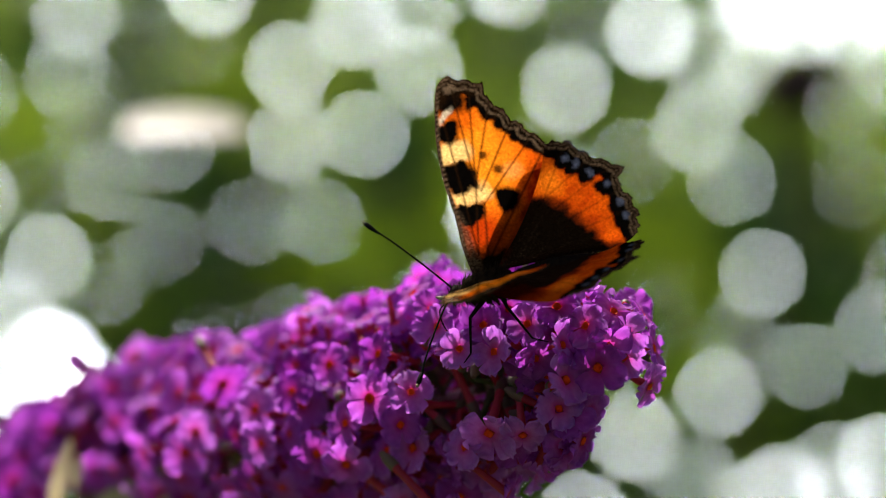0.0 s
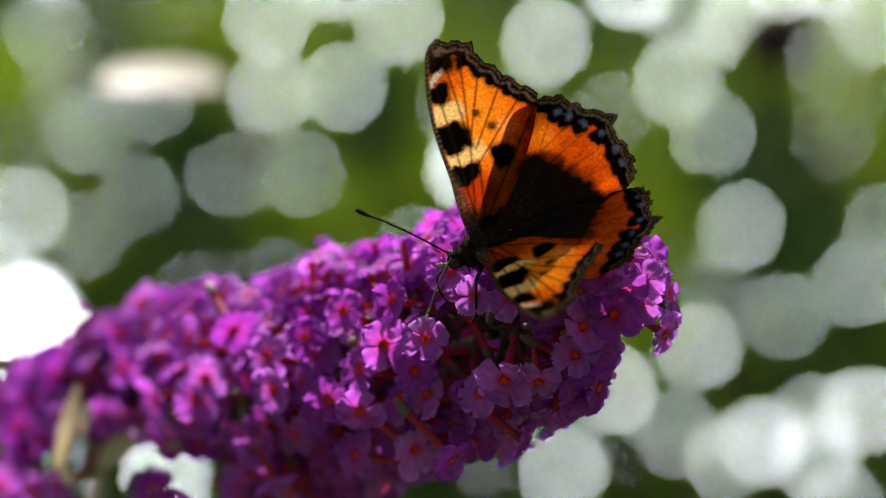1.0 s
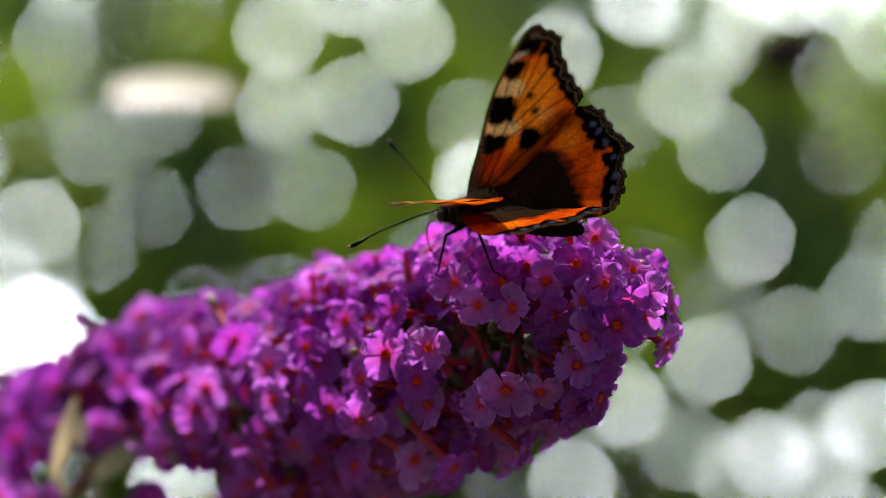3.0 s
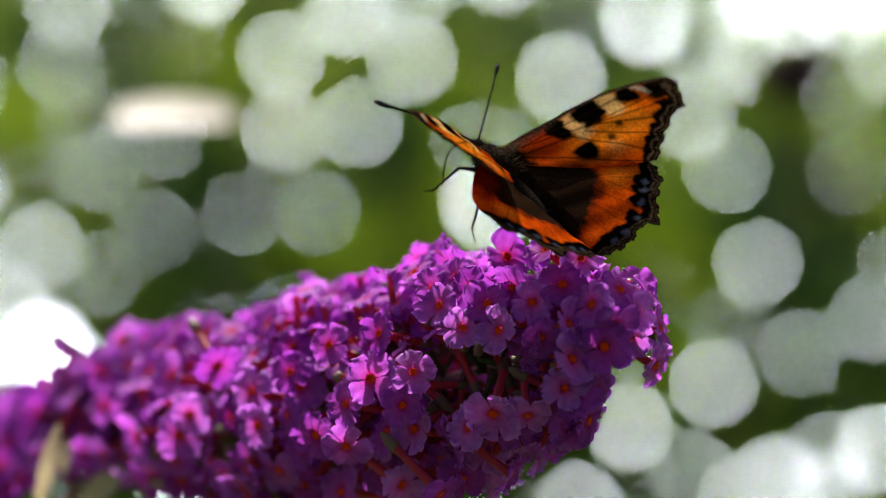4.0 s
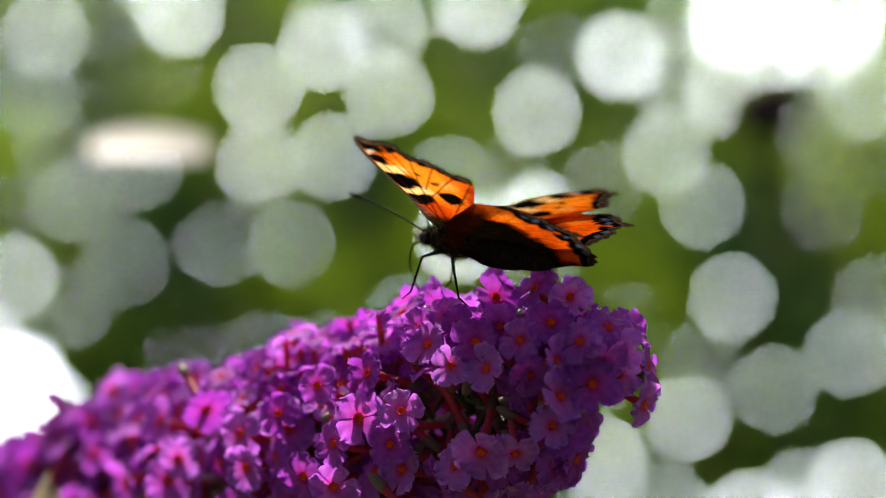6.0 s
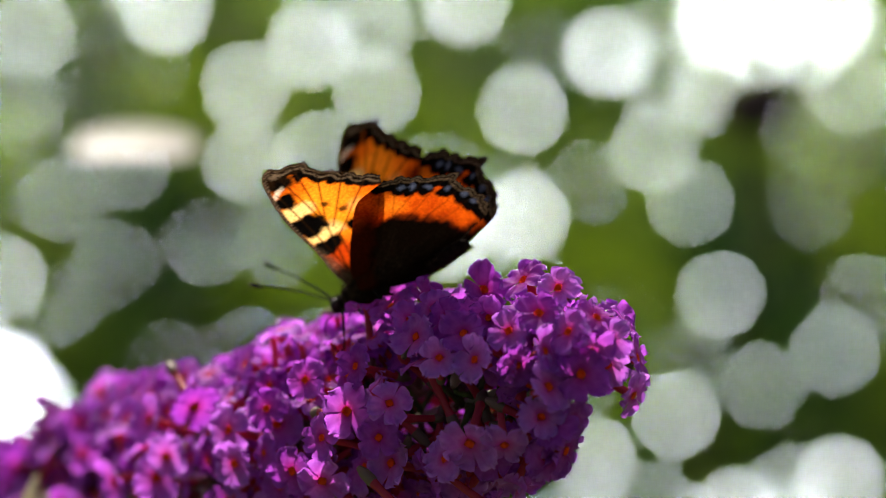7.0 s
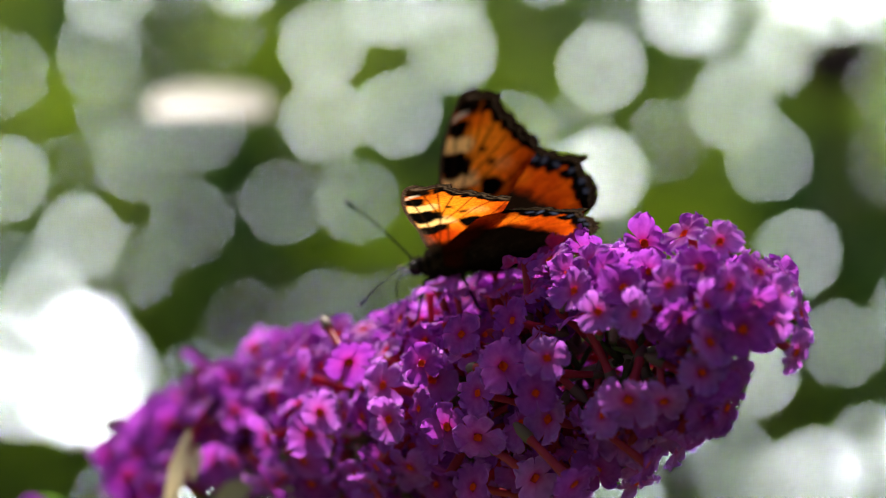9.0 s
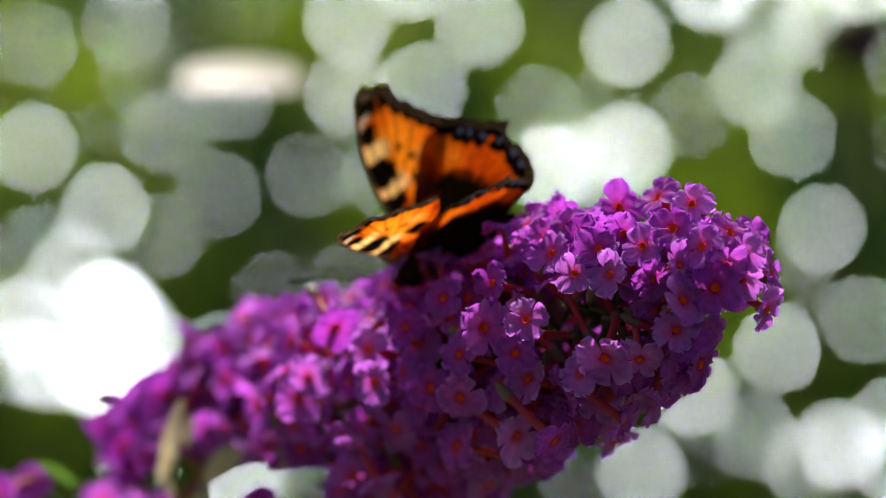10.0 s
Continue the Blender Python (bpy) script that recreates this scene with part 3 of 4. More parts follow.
    for z, r in ((-6.6, 0.3), (-6.0, 0.6), (-5.0, 0.64), (-4.8, 0.46), (-2.0, 0.5), (-0.6, 0.66), (0.3, 0.5), (0.8, 0.12)):
        bv.extend((r * math.cos(s * 1.0472) * MM, r * math.sin(s * 1.0472) * MM, z * MM) for s in range(6))
    for k in range(7):
        bf.extend((6 * k + s, 6 * k + (s + 1) % 6, 6 * k + 6 + (s + 1) % 6, 6 * k + 6 + s) for s in range(6))
    bud.from_pydata(bv, [], bf + [(42, 43, 44, 45, 46, 47)])
    for k, q in enumerate(bud.polygons):
        q.material_index = 3 if k < 18 else 2
    for k in range(420):
        i = rnd.randrange(18, len(pts) - 4)
        a = rnd.uniform(0, 6.283)
        d = (pts[i + 1] - pts[i - 1]).normalized()
        side, up = frame_along(d)
        out = side * math.cos(a) + up * math.sin(a)
        p = pts[i] + out * (rr[i] * rnd.uniform(0.6, 0.9))
        if not hollow(p) and not (bare(p, out) and rnd.random() < 0.7):
            joined.append((p, (out + Vector((rnd.gauss(0, 0.28), rnd.gauss(0, 0.28), rnd.gauss(0, 0.28)))).normalized(), bud))
    for p, nrm, src in joined:
        m = Matrix.Translation((p - local) * MM) @ Vector((0, 0, 1)).rotation_difference(nrm).to_matrix().to_4x4() @ Matrix.Rotation(rnd.uniform(0, 6), 4, "Z")
        base = len(verts)
        verts.extend(m @ v.co for v in src.vertices)
        for f in src.polygons:
            faces.append(tuple(base + v for v in f.vertices))
            index.append(f.material_index)
    ob = new("inner_bloom", raw_mesh("inner_bloom", verts, faces, [PETAL, THROAT, TUBE, CALYX], index))
    ob.parent = root
    tagged(ob, kind="stuff")
    # side sprig and pale bracts near the base
    for mat, name, text, (x, y, z, x2, y2, z2, wd) in [(BRACT, "bract", "pale withered bract", q) for q in BRACTS] + [(LEAF_DARK, "leaf", "small green leaf", q) for q in SMALL_LEAVES]:
        bm = bmesh.new()
        d = Vector((x2 - x, y2 - y, z2 - z))
        ln = d.length
        d.normalize()
        side = d.cross(Vector((0.2, -1, 0.3))).normalized()
        rows = []
        for k in range(7):
            t = k / 6
            w = wd * math.sin(math.pi * (0.08 + 0.9 * t)) / 2
            c = Vector((x, y, z)) - local + d * (ln * t) + Vector((0, -0.12 * ln * math.sin(3 * t), 0))
            rows.append([bm.verts.new((c + side * (w * s) + Vector((0, -abs(s) * 0.5, 0))) * MM) for s in (-1, 0, 1)])
        for r0, r1 in zip(rows, rows[1:]):
            for s in (0, 1):
                bm.faces.new((r0[s], r0[s + 1], r1[s + 1], r1[s]))
        part(name, bm, mat, root, text)
    for x, y, z in BASE_FLORETS:
        put(Vector((x, y, z)), Vector((rnd.uniform(-0.8, 0.8), -0.7, rnd.uniform(-0.6, 0.9))).normalized(), rnd.uniform(0, 6), kinds[rnd.randrange(8)])
    bm = bmesh.new()
    sprig = spline([Vector((-52.7, 77.3, -48.4)), Vector((-64, 77.3, -47.4)), Vector((-75.4, 77.3, -44.9)), Vector((-79.3, 77.3, -41.3))], 5)
    sweep(bm, [(p - local) * MM for p in sprig], [0.8 * MM] * len(sprig), 6)
    part("sprig", bm, STALK, root)
    for x, z in ((-79.6, -40.4), (-82.2, -45.7), (-78.8, -48.3), (-84, -42.2), (-68.4, -44), (-66.2, -47.4), (-71.8, -49.1), (-63.5, -44.8), (-76.1, -48.3)):
        put(Vector((x, 74.5 + rnd.uniform(-3, 3), z)), Vector((rnd.uniform(-1, 0.2), -0.6, rnd.uniform(-0.6, 0.6))).normalized(), rnd.uniform(0, 6), kinds[3])
    return root


# ---- the butterfly ----
FORE = [(0, 2.4), (4, 2.5), (9, 1.9), (14, 1.7), (19, 0.9), (23.4, -0.4), (26.0, -1.6), (26.9, -3.2), (25.9, -5.3), (24.8, -7.6), (23.0, -7.6), (20.9, -9.0), (18.5, -10.6), (16.4, -12.2), (14.9, -13.1), (10.4, -10.6), (5, -6.0), (1, -1.6), (0, -0.6)]
HIND = [(0, 1.0), (3.0, 0.4), (7.1, -2.3), (10.4, -5.0), (13.7, -8.0), (14.8, -10.4), (14.9, -13.2), (14.5, -15.4), (12.6, -17.2), (11.0, -18.9), (9.2, -21.6), (7.4, -20.5), (5.4, -21.3), (3.2, -21.7), (1.3, -21.3), (0.2, -20.7), (-1.1, -18.0), (-1.9, -12.0), (-1.9, -6.5), (-0.8, -1.0)]


def outline(ctrl, first, last, rnd):
    """The closed outline of a wing, with scallops between two of its corners."""
    loop = spline([Vector((a, b, 0)) for a, b in ctrl] + [Vector((*ctrl[0], 0))], 14)[:-1]
    mid = Vector((sum(a for a, _ in ctrl) / len(ctrl), sum(b for _, b in ctrl) / len(ctrl), 0))
    out = []
    for k, p in enumerate(loop):
        if first * 14 <= k <= last * 14:
            p = p + (p - mid).normalized() * (0.24 * math.sin(k * 2 * math.pi / 14 + 0.8) + 0.10 * math.sin(k * 2 * math.pi / 5) + rnd.uniform(-0.07, 0.07))
        out.append(Vector((p.x, p.y)))
    return out


def mix3(a, b, t):
    t = min(1.0, max(0.0, t))
    return tuple(x + (y - x) * t for x, y in zip(a, b))


def blob(u, v, cu, cv, ru, rv, soft=0.12, wob=0.0):
    ang = math.atan2(v - cv, u - cu)
    d = (abs((u - cu) / ru) ** 2.8 + abs((v - cv) / rv) ** 2.8) ** (1 / 2.8) + wob * math.sin(3 * ang + cu)
    return min(1.0, max(0.0, (1 + soft - d) / (2 * soft)))


def seg_dist(p, a, b):
    ab = (b[0] - a[0], b[1] - a[1])
    t = max(0, min(1, ((p[0] - a[0]) * ab[0] + (p[1] - a[1]) * ab[1]) / (ab[0] ** 2 + ab[1] ** 2)))
    return math.hypot(p[0] - a[0] - t * ab[0], p[1] - a[1] - t * ab[1])


BLACK, BROWN, CREAM = (0.0016, 0.0012, 0.001), (0.010, 0.0045, 0.0018), (0.9, 0.54, 0.18)
ORANGE, YELLOW, RED, BLUE = (0.70, 0.10, 0.003), (0.93, 0.245, 0.01), (0.40, 0.034, 0.002), (0.05, 0.06, 0.095)
SOOT, BUFF = (0.015, 0.0078, 0.0042), (0.17, 0.115, 0.07)
# middles of the dark notches and of the blue crescents inside the hindwing's edge
NOTCHES = [(22.9, -5.5), (21.0, -7.0), (19.1, -8.4), (17.3, -9.9), (15.8, -11.3)]
CRESCENTS = [(12.3, -14.4), (11.2, -15.5), (9.6, -17.0), (7.5, -18.8), (4.8, -19.7), (2.9, -19.9)]
FORE_VEINS = [((3, 0.6), (12.2, -2.4)), ((12.2, -2.4), (24.2, -5.6)), ((12.2, -2.4), (22.3, -7.8)), ((11.2, -2.8), (19.4, -10.2)), ((9.4, -2.6), (16.6, -12.2)), ((12.2, -2.4), (25.0, -3.4)), ((11.5, -0.2), (21.5, -1.0)), ((3, 0.6), (11.5, -0.2)), ((2, -0.4), (9.4, -2.6)), ((2, -0.6), (14.2, -12.8))]
HIND_VEINS = [((2, -2), (8, -10)), ((8, -10), (14.9, -15.6)), ((8, -10), (12.2, -19.2)), ((6, -10), (10.4, -22)), ((3.5, -8), (6.8, -22)), ((2, -6), (3.8, -22)), ((2, -2), (3.5, -8)), ((9.5, -8.5), (15, -13))]


def edge_gap(u, v, rim):
    return min(seg_dist((u, v), rim[k], rim[k + 1]) for k in range(len(rim) - 1))


def jitter(u, v):
    return (u + 0.28 * noise.noise((u * 0.9, v * 0.9, 5.0)) + 0.2 * noise.noise((u * 2.6, v * 2.6, 6.0)),
            v + 0.28 * noise.noise((u * 0.9, v * 0.9, 7.0)) + 0.2 * noise.noise((u * 2.6, v * 2.6, 8.0)))


def fore_colour(u, v, rim, costa):
    e0 = edge_gap(u, v, rim)
    g0 = edge_gap(u, v, costa)
    u0, v0 = u, v
    u, v = jitter(u, v)
    w = noise.noise((u * 0.55, v * 0.55, 3.0))
    fine = noise.noise((u * 4.5, v * 4.5, 2.0))
    c = mix3(ORANGE, YELLOW, blob(u, v, 15.0, -3.8, 7.5, 4.6, 0.55))
    c = mix3(c, ORANGE, blob(u, v, 21.3, -3.4, 1.9, 2.2, 0.5) * 0.8)
    c = mix3(c, mix3(ORANGE, RED, 0.55), min(0.8, max(0.0, (10.5 - u + 1.2 * w) / 6)))
    c = mix3(c, CREAM, blob(u, v, 17.1, -0.7, 1.5, 2.6, 0.25, 0.08))
    c = mix3(c, CREAM, blob(u, v, 11.2, -1.2, 1.5, 2.6, 0.25, 0.08))
    c = mix3(c, RED, blob(u, v, 5.8, -0.6, 2.4, 2.6, 0.4))
    c = mix3(c, BROWN, min(1.0, max(0.0, (4.2 - u + w) / 1.8)))
    c = mix3(c, mix3(RED, BROWN, 0.45), max(0.0, min(1.0, (-v - 0.62 * u - 1.6 + w) / 2.0)) * (1 if u < 12.5 else 0.5))
    c = mix3(c, CREAM, blob(u, v, 12.6, -7.6, 1.0, 1.3, 0.5) * 0.25)
    c = mix3(c, BLACK, blob(u, v, 8.6, -0.2, 1.45, 2.1, 0.16, 0.12))
    c = mix3(c, BLACK, blob(u, v, 13.9, -0.1, 2.2, 2.1, 0.14, 0.14))
    c = mix3(c, BLACK, blob(u, v, 13.2, -1.9, 1.5, 1.1, 0.3, 0.12))
    c = mix3(c, BLACK, blob(u, v, 19.9, -0.9, 1.5, 1.9, 0.22, 0.16))
    c = mix3(c, BLACK, blob(u, v, 9.2, -5.85, 1.75, 1.7, 0.2, 0.08))
    c = mix3(c, BROWN, blob(u, v, 15.7, -4.7, 0.52, 0.6, 0.4) * 0.9)
    c = mix3(c, BROWN, blob(u, v, 13.3, -5.95, 0.6, 0.7, 0.4) * 0.9)
    # pale bar, dark tip, brown edge with buff lines and black notches
    c = mix3(c, mix3(BROWN, BLACK, 0.5 + w), blob(u, v, 24.2, -2.6, 2.2, 2.4, 0.3))
    c = mix3(c, (0.5, 0.42, 0.3), blob(u + 0.5 * v, v, 21.4, -1.2, 0.42, 1.2, 0.5))
    e = 0.55 * edge_gap(u, v, rim) + 0.45 * e0
    c = mix3(c, mix3(BROWN, BLACK, 0.35 + 0.5 * w), (2.25 + 0.35 * w - e) / 0.35)
    for a, b in NOTCHES:
        c = mix3(c, BLACK, blob(u, v, a - 0.15, b + 0.15, 0.95, 0.9, 0.3, 0.12))
    buff = mix3(BUFF, BROWN, 0.45 + 0.9 * fine)
    c = mix3(c, buff, blob(e, 0, 1.05 + 0.12 * math.sin(3.1 * u0), 0, 0.2, 1, 0.6) * 0.75)
    c = mix3(c, buff, blob(e, 0, 0.36, 0, 0.12, 1, 0.6) * 0.6)
    c = mix3(c, BUFF, blob(u, v, 25.2, -3.0, 0.5, 0.6, 0.5) * 0.6)
    stripe = 0.5 + 0.5 * math.sin(u0 * 9.5 + 2.5 * w)
    c = mix3(c, mix3(BROWN, BUFF, 0.5 * stripe + 0.4 * fine), (0.72 - g0) / 0.3)
    c = mix3(c, mix3(BROWN, BUFF, 0.25 + 0.4 * fine), blob(u, v, 4.5, 1.6, 4.2, 0.9, 0.4) * 0.8)
    for a, b in FORE_VEINS:
        c = mix3(c, mix3(BROWN, c, 0.25), (0.24 - seg_dist((u0, v0), a, b)) / 0.18)
    c = tuple(x * (1 + 0.35 * fine) for x in c)
    return (*c, 0.82 * (1.0 - 0.9 * min(1.0, max(0.0, (4.6 - u + w) / 1.6))))


def hind_colour(u, v, rim, costa):
    e0 = edge_gap(u, v, rim)
    u0, v0 = u, v
    u, v = jitter(u, v)
    w = noise.noise((u * 0.6, v * 0.6, 9.0))
    fine = noise.noise((u * 4.5, v * 4.5, 4.0))
    ang = math.atan2(v + 1.0, u + 2.0)
    streak = noise.noise((ang * 26, 0.25 * math.hypot(u, v), 2.0))
    e = 0.55 * edge_gap(u, v, rim) + 0.45 * e0
    c = mix3(ORANGE, RED, 0.52 + 0.4 * w + 0.3 * streak)
    c = mix3(c, YELLOW, blob(u, v, 10.2, -11.2, 2.0, 1.8, 0.5) * 0.55)
    c = mix3(c, YELLOW, blob(u, v, 13.3, -10.0, 1.0, 2.4, 0.5) * 0.3)
    # dark furry base with a lobed edge
    d = math.hypot(u + 0.5, (v + 4.8) * 0.86)
    edge = 10.2 + 0.9 * w + 0.35 * math.sin(ang * 7) + 0.25 * streak
    c = mix3(c, RED, (edge + 1.2 - d) / 2.4 * 0.7)
    base = (edge - d) / 1.5
    c = mix3(c, mix3(SOOT, BROWN, 0.35 + 0.9 * streak), base)
    c = mix3(c, BUFF, (edge - 0.4 - d) / 3.0 * max(0.0, streak + 0.4 * fine) * 0.10)
    # the strip under the forewing is dark too
    strip = max(0.0, min(1.0, (3.8 + 0.5 * w - edge_gap(u0, v0, costa)) / 1.4)) * (1.0 if u0 < 8 else max(0.45, 1.0 - (u0 - 8) / 9))
    c = mix3(c, mix3(BROWN, RED, 0.12), strip)
    # black border with blue crescents and a buff-brown outer line
    c = mix3(c, BLACK, (2.35 + 0.25 * w - e) / 0.3)
    for k, (a, b) in enumerate(CRESCENTS):
        c = mix3(c, BLACK, blob(u, v, a - 0.1, b + 0.5, 1.15, 1.15, 0.2, 0.08))
    for k, (a, b) in enumerate(CRESCENTS):
        c = mix3(c, BLUE, blob(u, v, a + 0.1, b - 0.15, 0.5, 0.42, 0.5) * 0.9)
    buff = mix3(BUFF, BROWN, 0.5 + 0.9 * fine)
    c = mix3(c, buff, blob(e, 0, 0.85, 0, 0.16, 1, 0.7) * 0.6)
    c = mix3(c, buff, blob(e, 0, 0.3, 0, 0.14, 1, 0.7) * 0.55)
    c = mix3(c, mix3(BROWN, BLACK, 0.5 + 0.5 * w), (0.2 - u) / 1.2)
    c = mix3(c, (0.16, 0.12, 0.085), (-1.2 - u) / 0.6 * max(0.0, min(1.0, (-9 - v) / 4)) * (0.4 + 0.5 * fine))
    for a, b in HIND_VEINS:
        c = mix3(c, mix3(BROWN, c, 0.65), (0.2 - seg_dist((u0, v0), a, b)) / 0.1)
    c = tuple(x * (1 + 0.35 * fine) for x in c)
    return (*c, 0.58 * (1.0 - 0.9 * min(1.0, max(0.0, base, strip))))


def wing_mesh(name, ctrl, first, last, colour, mirror, gutter):
    """A thin cambered membrane, finely divided, with its scales' colours on the points."""
    from mathutils.geometry import delaunay_2d_cdt
    rnd = random.Random(len(ctrl))
    loop = outline(ctrl, first, last, rnd)
    rim = loop[first * 14:last * 14 + 1][::2]
    costa = loop[0:first * 14 + 1][::4]
    step = 0.2
    vs = [p.y for p in loop]

    pts = list(loop)
    rows = int((max(vs) - min(vs)) / step)
    for r in range(rows):
        v = min(vs) + (r + 0.5) * step
        cross = sorted((b.x - a.x) * (v - a.y) / (b.y - a.y) + a.x for a, b in zip(loop, loop[1:] + loop[:1]) if (a.y > v) != (b.y > v))
        for lo, hi in zip(cross[::2], cross[1::2]):
            k = int((hi - lo - 0.2) / step)
            for q in range(k):
                pts.append(Vector((lo + 0.15 + (q + 0.5 * (r % 2)) * step, v)))
    n = len(loop)
    co, _, tri, *_ = delaunay_2d_cdt(pts, [(k, (k + 1) % n) for k in range(n)], [], 1, 1e-5)
    m = -1 if mirror else 1
    verts = []
    for p in co:
        u = p.x
        camber = 0.10 * math.sin(p.y * 1.3 + u * 0.4)
        camber += 0.55 * math.sin(min(1, max(0, u / 26)) * math.pi)
        if gutter and u < 1.4:
            # the inner margin folds down along the abdomen
            fold = min(1.0, max(0.25, 1 + (p.y + 8) / 12))
            camber, u = camber - fold * (1.4 - u), 1.4 - (1 - 0.6 * fold) * (1.4 - u)
        verts.append((p.y * MM, m * u * MM, camber * MM))
    faces = [tuple(f) if not mirror else tuple(f)[::-1] for f in tri]
    me = raw_mesh(name, verts, faces, [WING])
    layer = me.color_attributes.new("scales", "FLOAT_COLOR", "POINT")
    flat = []
    for p in co:
        flat.extend(colour(p.x, p.y, rim, costa))
    layer.data.foreach_set("color", flat)
    return me


def hairs(bm, rnd, spots, length):
    for p, d in spots:
        p, d = Vector(p), Vector(d).normalized()
        d = (d + Vector((rnd.gauss(-0.5, 0.25), rnd.gauss(0, 0.25), rnd.gauss(0, 0.25)))).normalized()
        a, b = frame_along(d)
        ln = length * rnd.uniform(0.6, 1.3)
        v = [bm.verts.new((p + a * 0.06) * MM), bm.verts.new((p - a * 0.03 + b * 0.05) * MM), bm.verts.new((p - a * 0.03 - b * 0.05) * MM), bm.verts.new((p + d * ln) * MM)]
        for f in ((0, 1, 3), (1, 2, 3), (2, 0, 3)):
            bm.faces.new([v[k] for k in f])


def lathe(bm, stations, sides=14):
    """Rings along x: place, height of the middle, half width, half height."""
    rings = [[bm.verts.new((x * MM, w * math.cos(2 * math.pi * s / sides) * MM, (z + h * math.sin(2 * math.pi * s / sides)) * MM)) for s in range(sides)] for x, z, w, h in stations]
    for r0, r1 in zip(rings, rings[1:]):
        for s in range(sides):
            bm.faces.new((r0[s], r0[(s + 1) % sides], r1[(s + 1) % sides], r1[s]))
    bm.faces.new(rings[0][::-1])
    bm.faces.new(rings[-1])


def build_butterfly():
    rnd = random.Random(3)
    wings = {}
    root = new("butterfly")
    tagged(root, "orange tortoiseshell butterfly with black-spotted wings feeding on the purple flower", "butterfly")
    bm = bmesh.new()
    lathe(bm, [(-2.6, 0, 1.3, 1.4), (-1.6, 0.1, 1.75, 1.9), (0, 0.25, 2.0, 2.15), (1.8, 0.3, 1.95, 2.1), (3.4, 0.25, 1.6, 1.75), (4.3, 0.2, 1.0, 1.15)])
    spots = []
    for _ in range(900):
        a, x = rnd.uniform(0, 6.283), rnd.uniform(-2.6, 4.2)
        d = (0, math.cos(a), math.sin(a))
        spots.append(((x, 1.85 * d[1] * (1 - 0.02 * x * x), 0.2 + 1.95 * d[2] * (1 - 0.02 * x * x)), d))
    hairs(bm, rnd, spots, 1.5)
    part("thorax", bm, HAIR, root, "furry tawny-brown thorax")
    bm = bmesh.new()
    st = []
    for k in range(15):
        t = k / 14
        w = 1.75 * math.sin(math.pi * (0.16 + 0.76 * t)) ** 0.7 * (1 + 0.05 * math.sin(k * 3.1))
        st.append((-2.2 - 13.1 * t, -0.2 - 2.6 * t, w, w * 1.05))
    lathe(bm, st)
    spots = []
    for _ in range(420):
        a, t = rnd.uniform(0, 6.283), rnd.uniform(0, 1)
        w = 1.7 * math.sin(math.pi * (0.16 + 0.76 * t)) ** 0.7
        d = (-0.6, math.cos(a), math.sin(a))
        spots.append(((-2.2 - 13.1 * t, w * d[1], -0.2 - 2.6 * t + w * d[2]), d))
    hairs(bm, rnd, spots, 1.1)
    wings["abdomen"] = part("abdomen", bm, FUR, root, "dark brown segmented abdomen")
    bm = bmesh.new()
    lathe(bm, [(4.0, 0.2, 0.7, 0.8), (4.5, 0.25, 1.15, 1.1), (5.2, 0.3, 1.3, 1.2), (5.9, 0.25, 1.1, 1.0), (6.4, 0.1, 0.55, 0.6)])
    spots = [((rnd.uniform(4.2, 6.2), math.cos(a) * 1.1, 0.3 + math.sin(a)), (0.3, math.cos(a), math.sin(a))) for a in (rnd.uniform(0, 6.28) for _ in range(160))]
    hairs(bm, rnd, spots, 0.8)
    head = part("head", bm, FUR, root, "small furry brown head with palps")
    bm = bmesh.new()
    lathe(bm, [(5.9, -0.3, 0.35, 0.35), (6.8, 0.0, 0.42, 0.4), (7.6, 0.4, 0.3, 0.3), (8.2, 0.75, 0.1, 0.1)], 8)
    hairs(bm, rnd, [((rnd.uniform(6.0, 7.8), math.cos(a) * 0.35, 0.1 + math.sin(a) * 0.35), (0.9, math.cos(a), math.sin(a))) for a in (rnd.uniform(0, 6.28) for _ in range(60))], 0.5)
    part("palp", bm, PALP, head, "pale hairy palp")
    for s in (1, -1):
        bm = bmesh.new()
        bmesh.ops.create_uvsphere(bm, u_segments=12, v_segments=8, radius=0.72 * MM, matrix=Matrix.Translation((5.4 * MM, s * 0.95 * MM, 0.4 * MM)))
        part("eye", bm, EYE, head, "dark compound eye")
        bm = bmesh.new()
        line = spline([Vector((0, 0, 0)), Vector((5, 0, 0.35)), Vector((10, 0, 0.35)), Vector((13.4, 0, 0))], 6)
        sweep(bm, [p * MM for p in line], [(0.125 + 0.02 * (k % 2)) * MM for k in range(len(line))], 6)
        ant = part("antenna", bm, CHITIN, root, "thin black clubbed antenna")
        ant.location = (0.0057, s * 0.0005, 0.0011)
        bm = bmesh.new()
        sweep(bm, [Vector((a, 0, 0)) * MM for a in (12.2, 13.0, 13.7, 14.4, 14.8)], [r * MM for r in (0.10, 0.24, 0.34, 0.32, 0.18)], 8)
        part("club", bm, CHITIN, ant)
        bm = bmesh.new()
        sweep(bm, [Vector((a, 0, 0)) * MM for a in (14.7, 14.95, 15.1)], [r * MM for r in (0.25, 0.2, 0.06)], 8)
        part("club_tip", bm, CLUB, ant, "pale tip")
        wings["La" if s > 0 else "Ra"] = ant
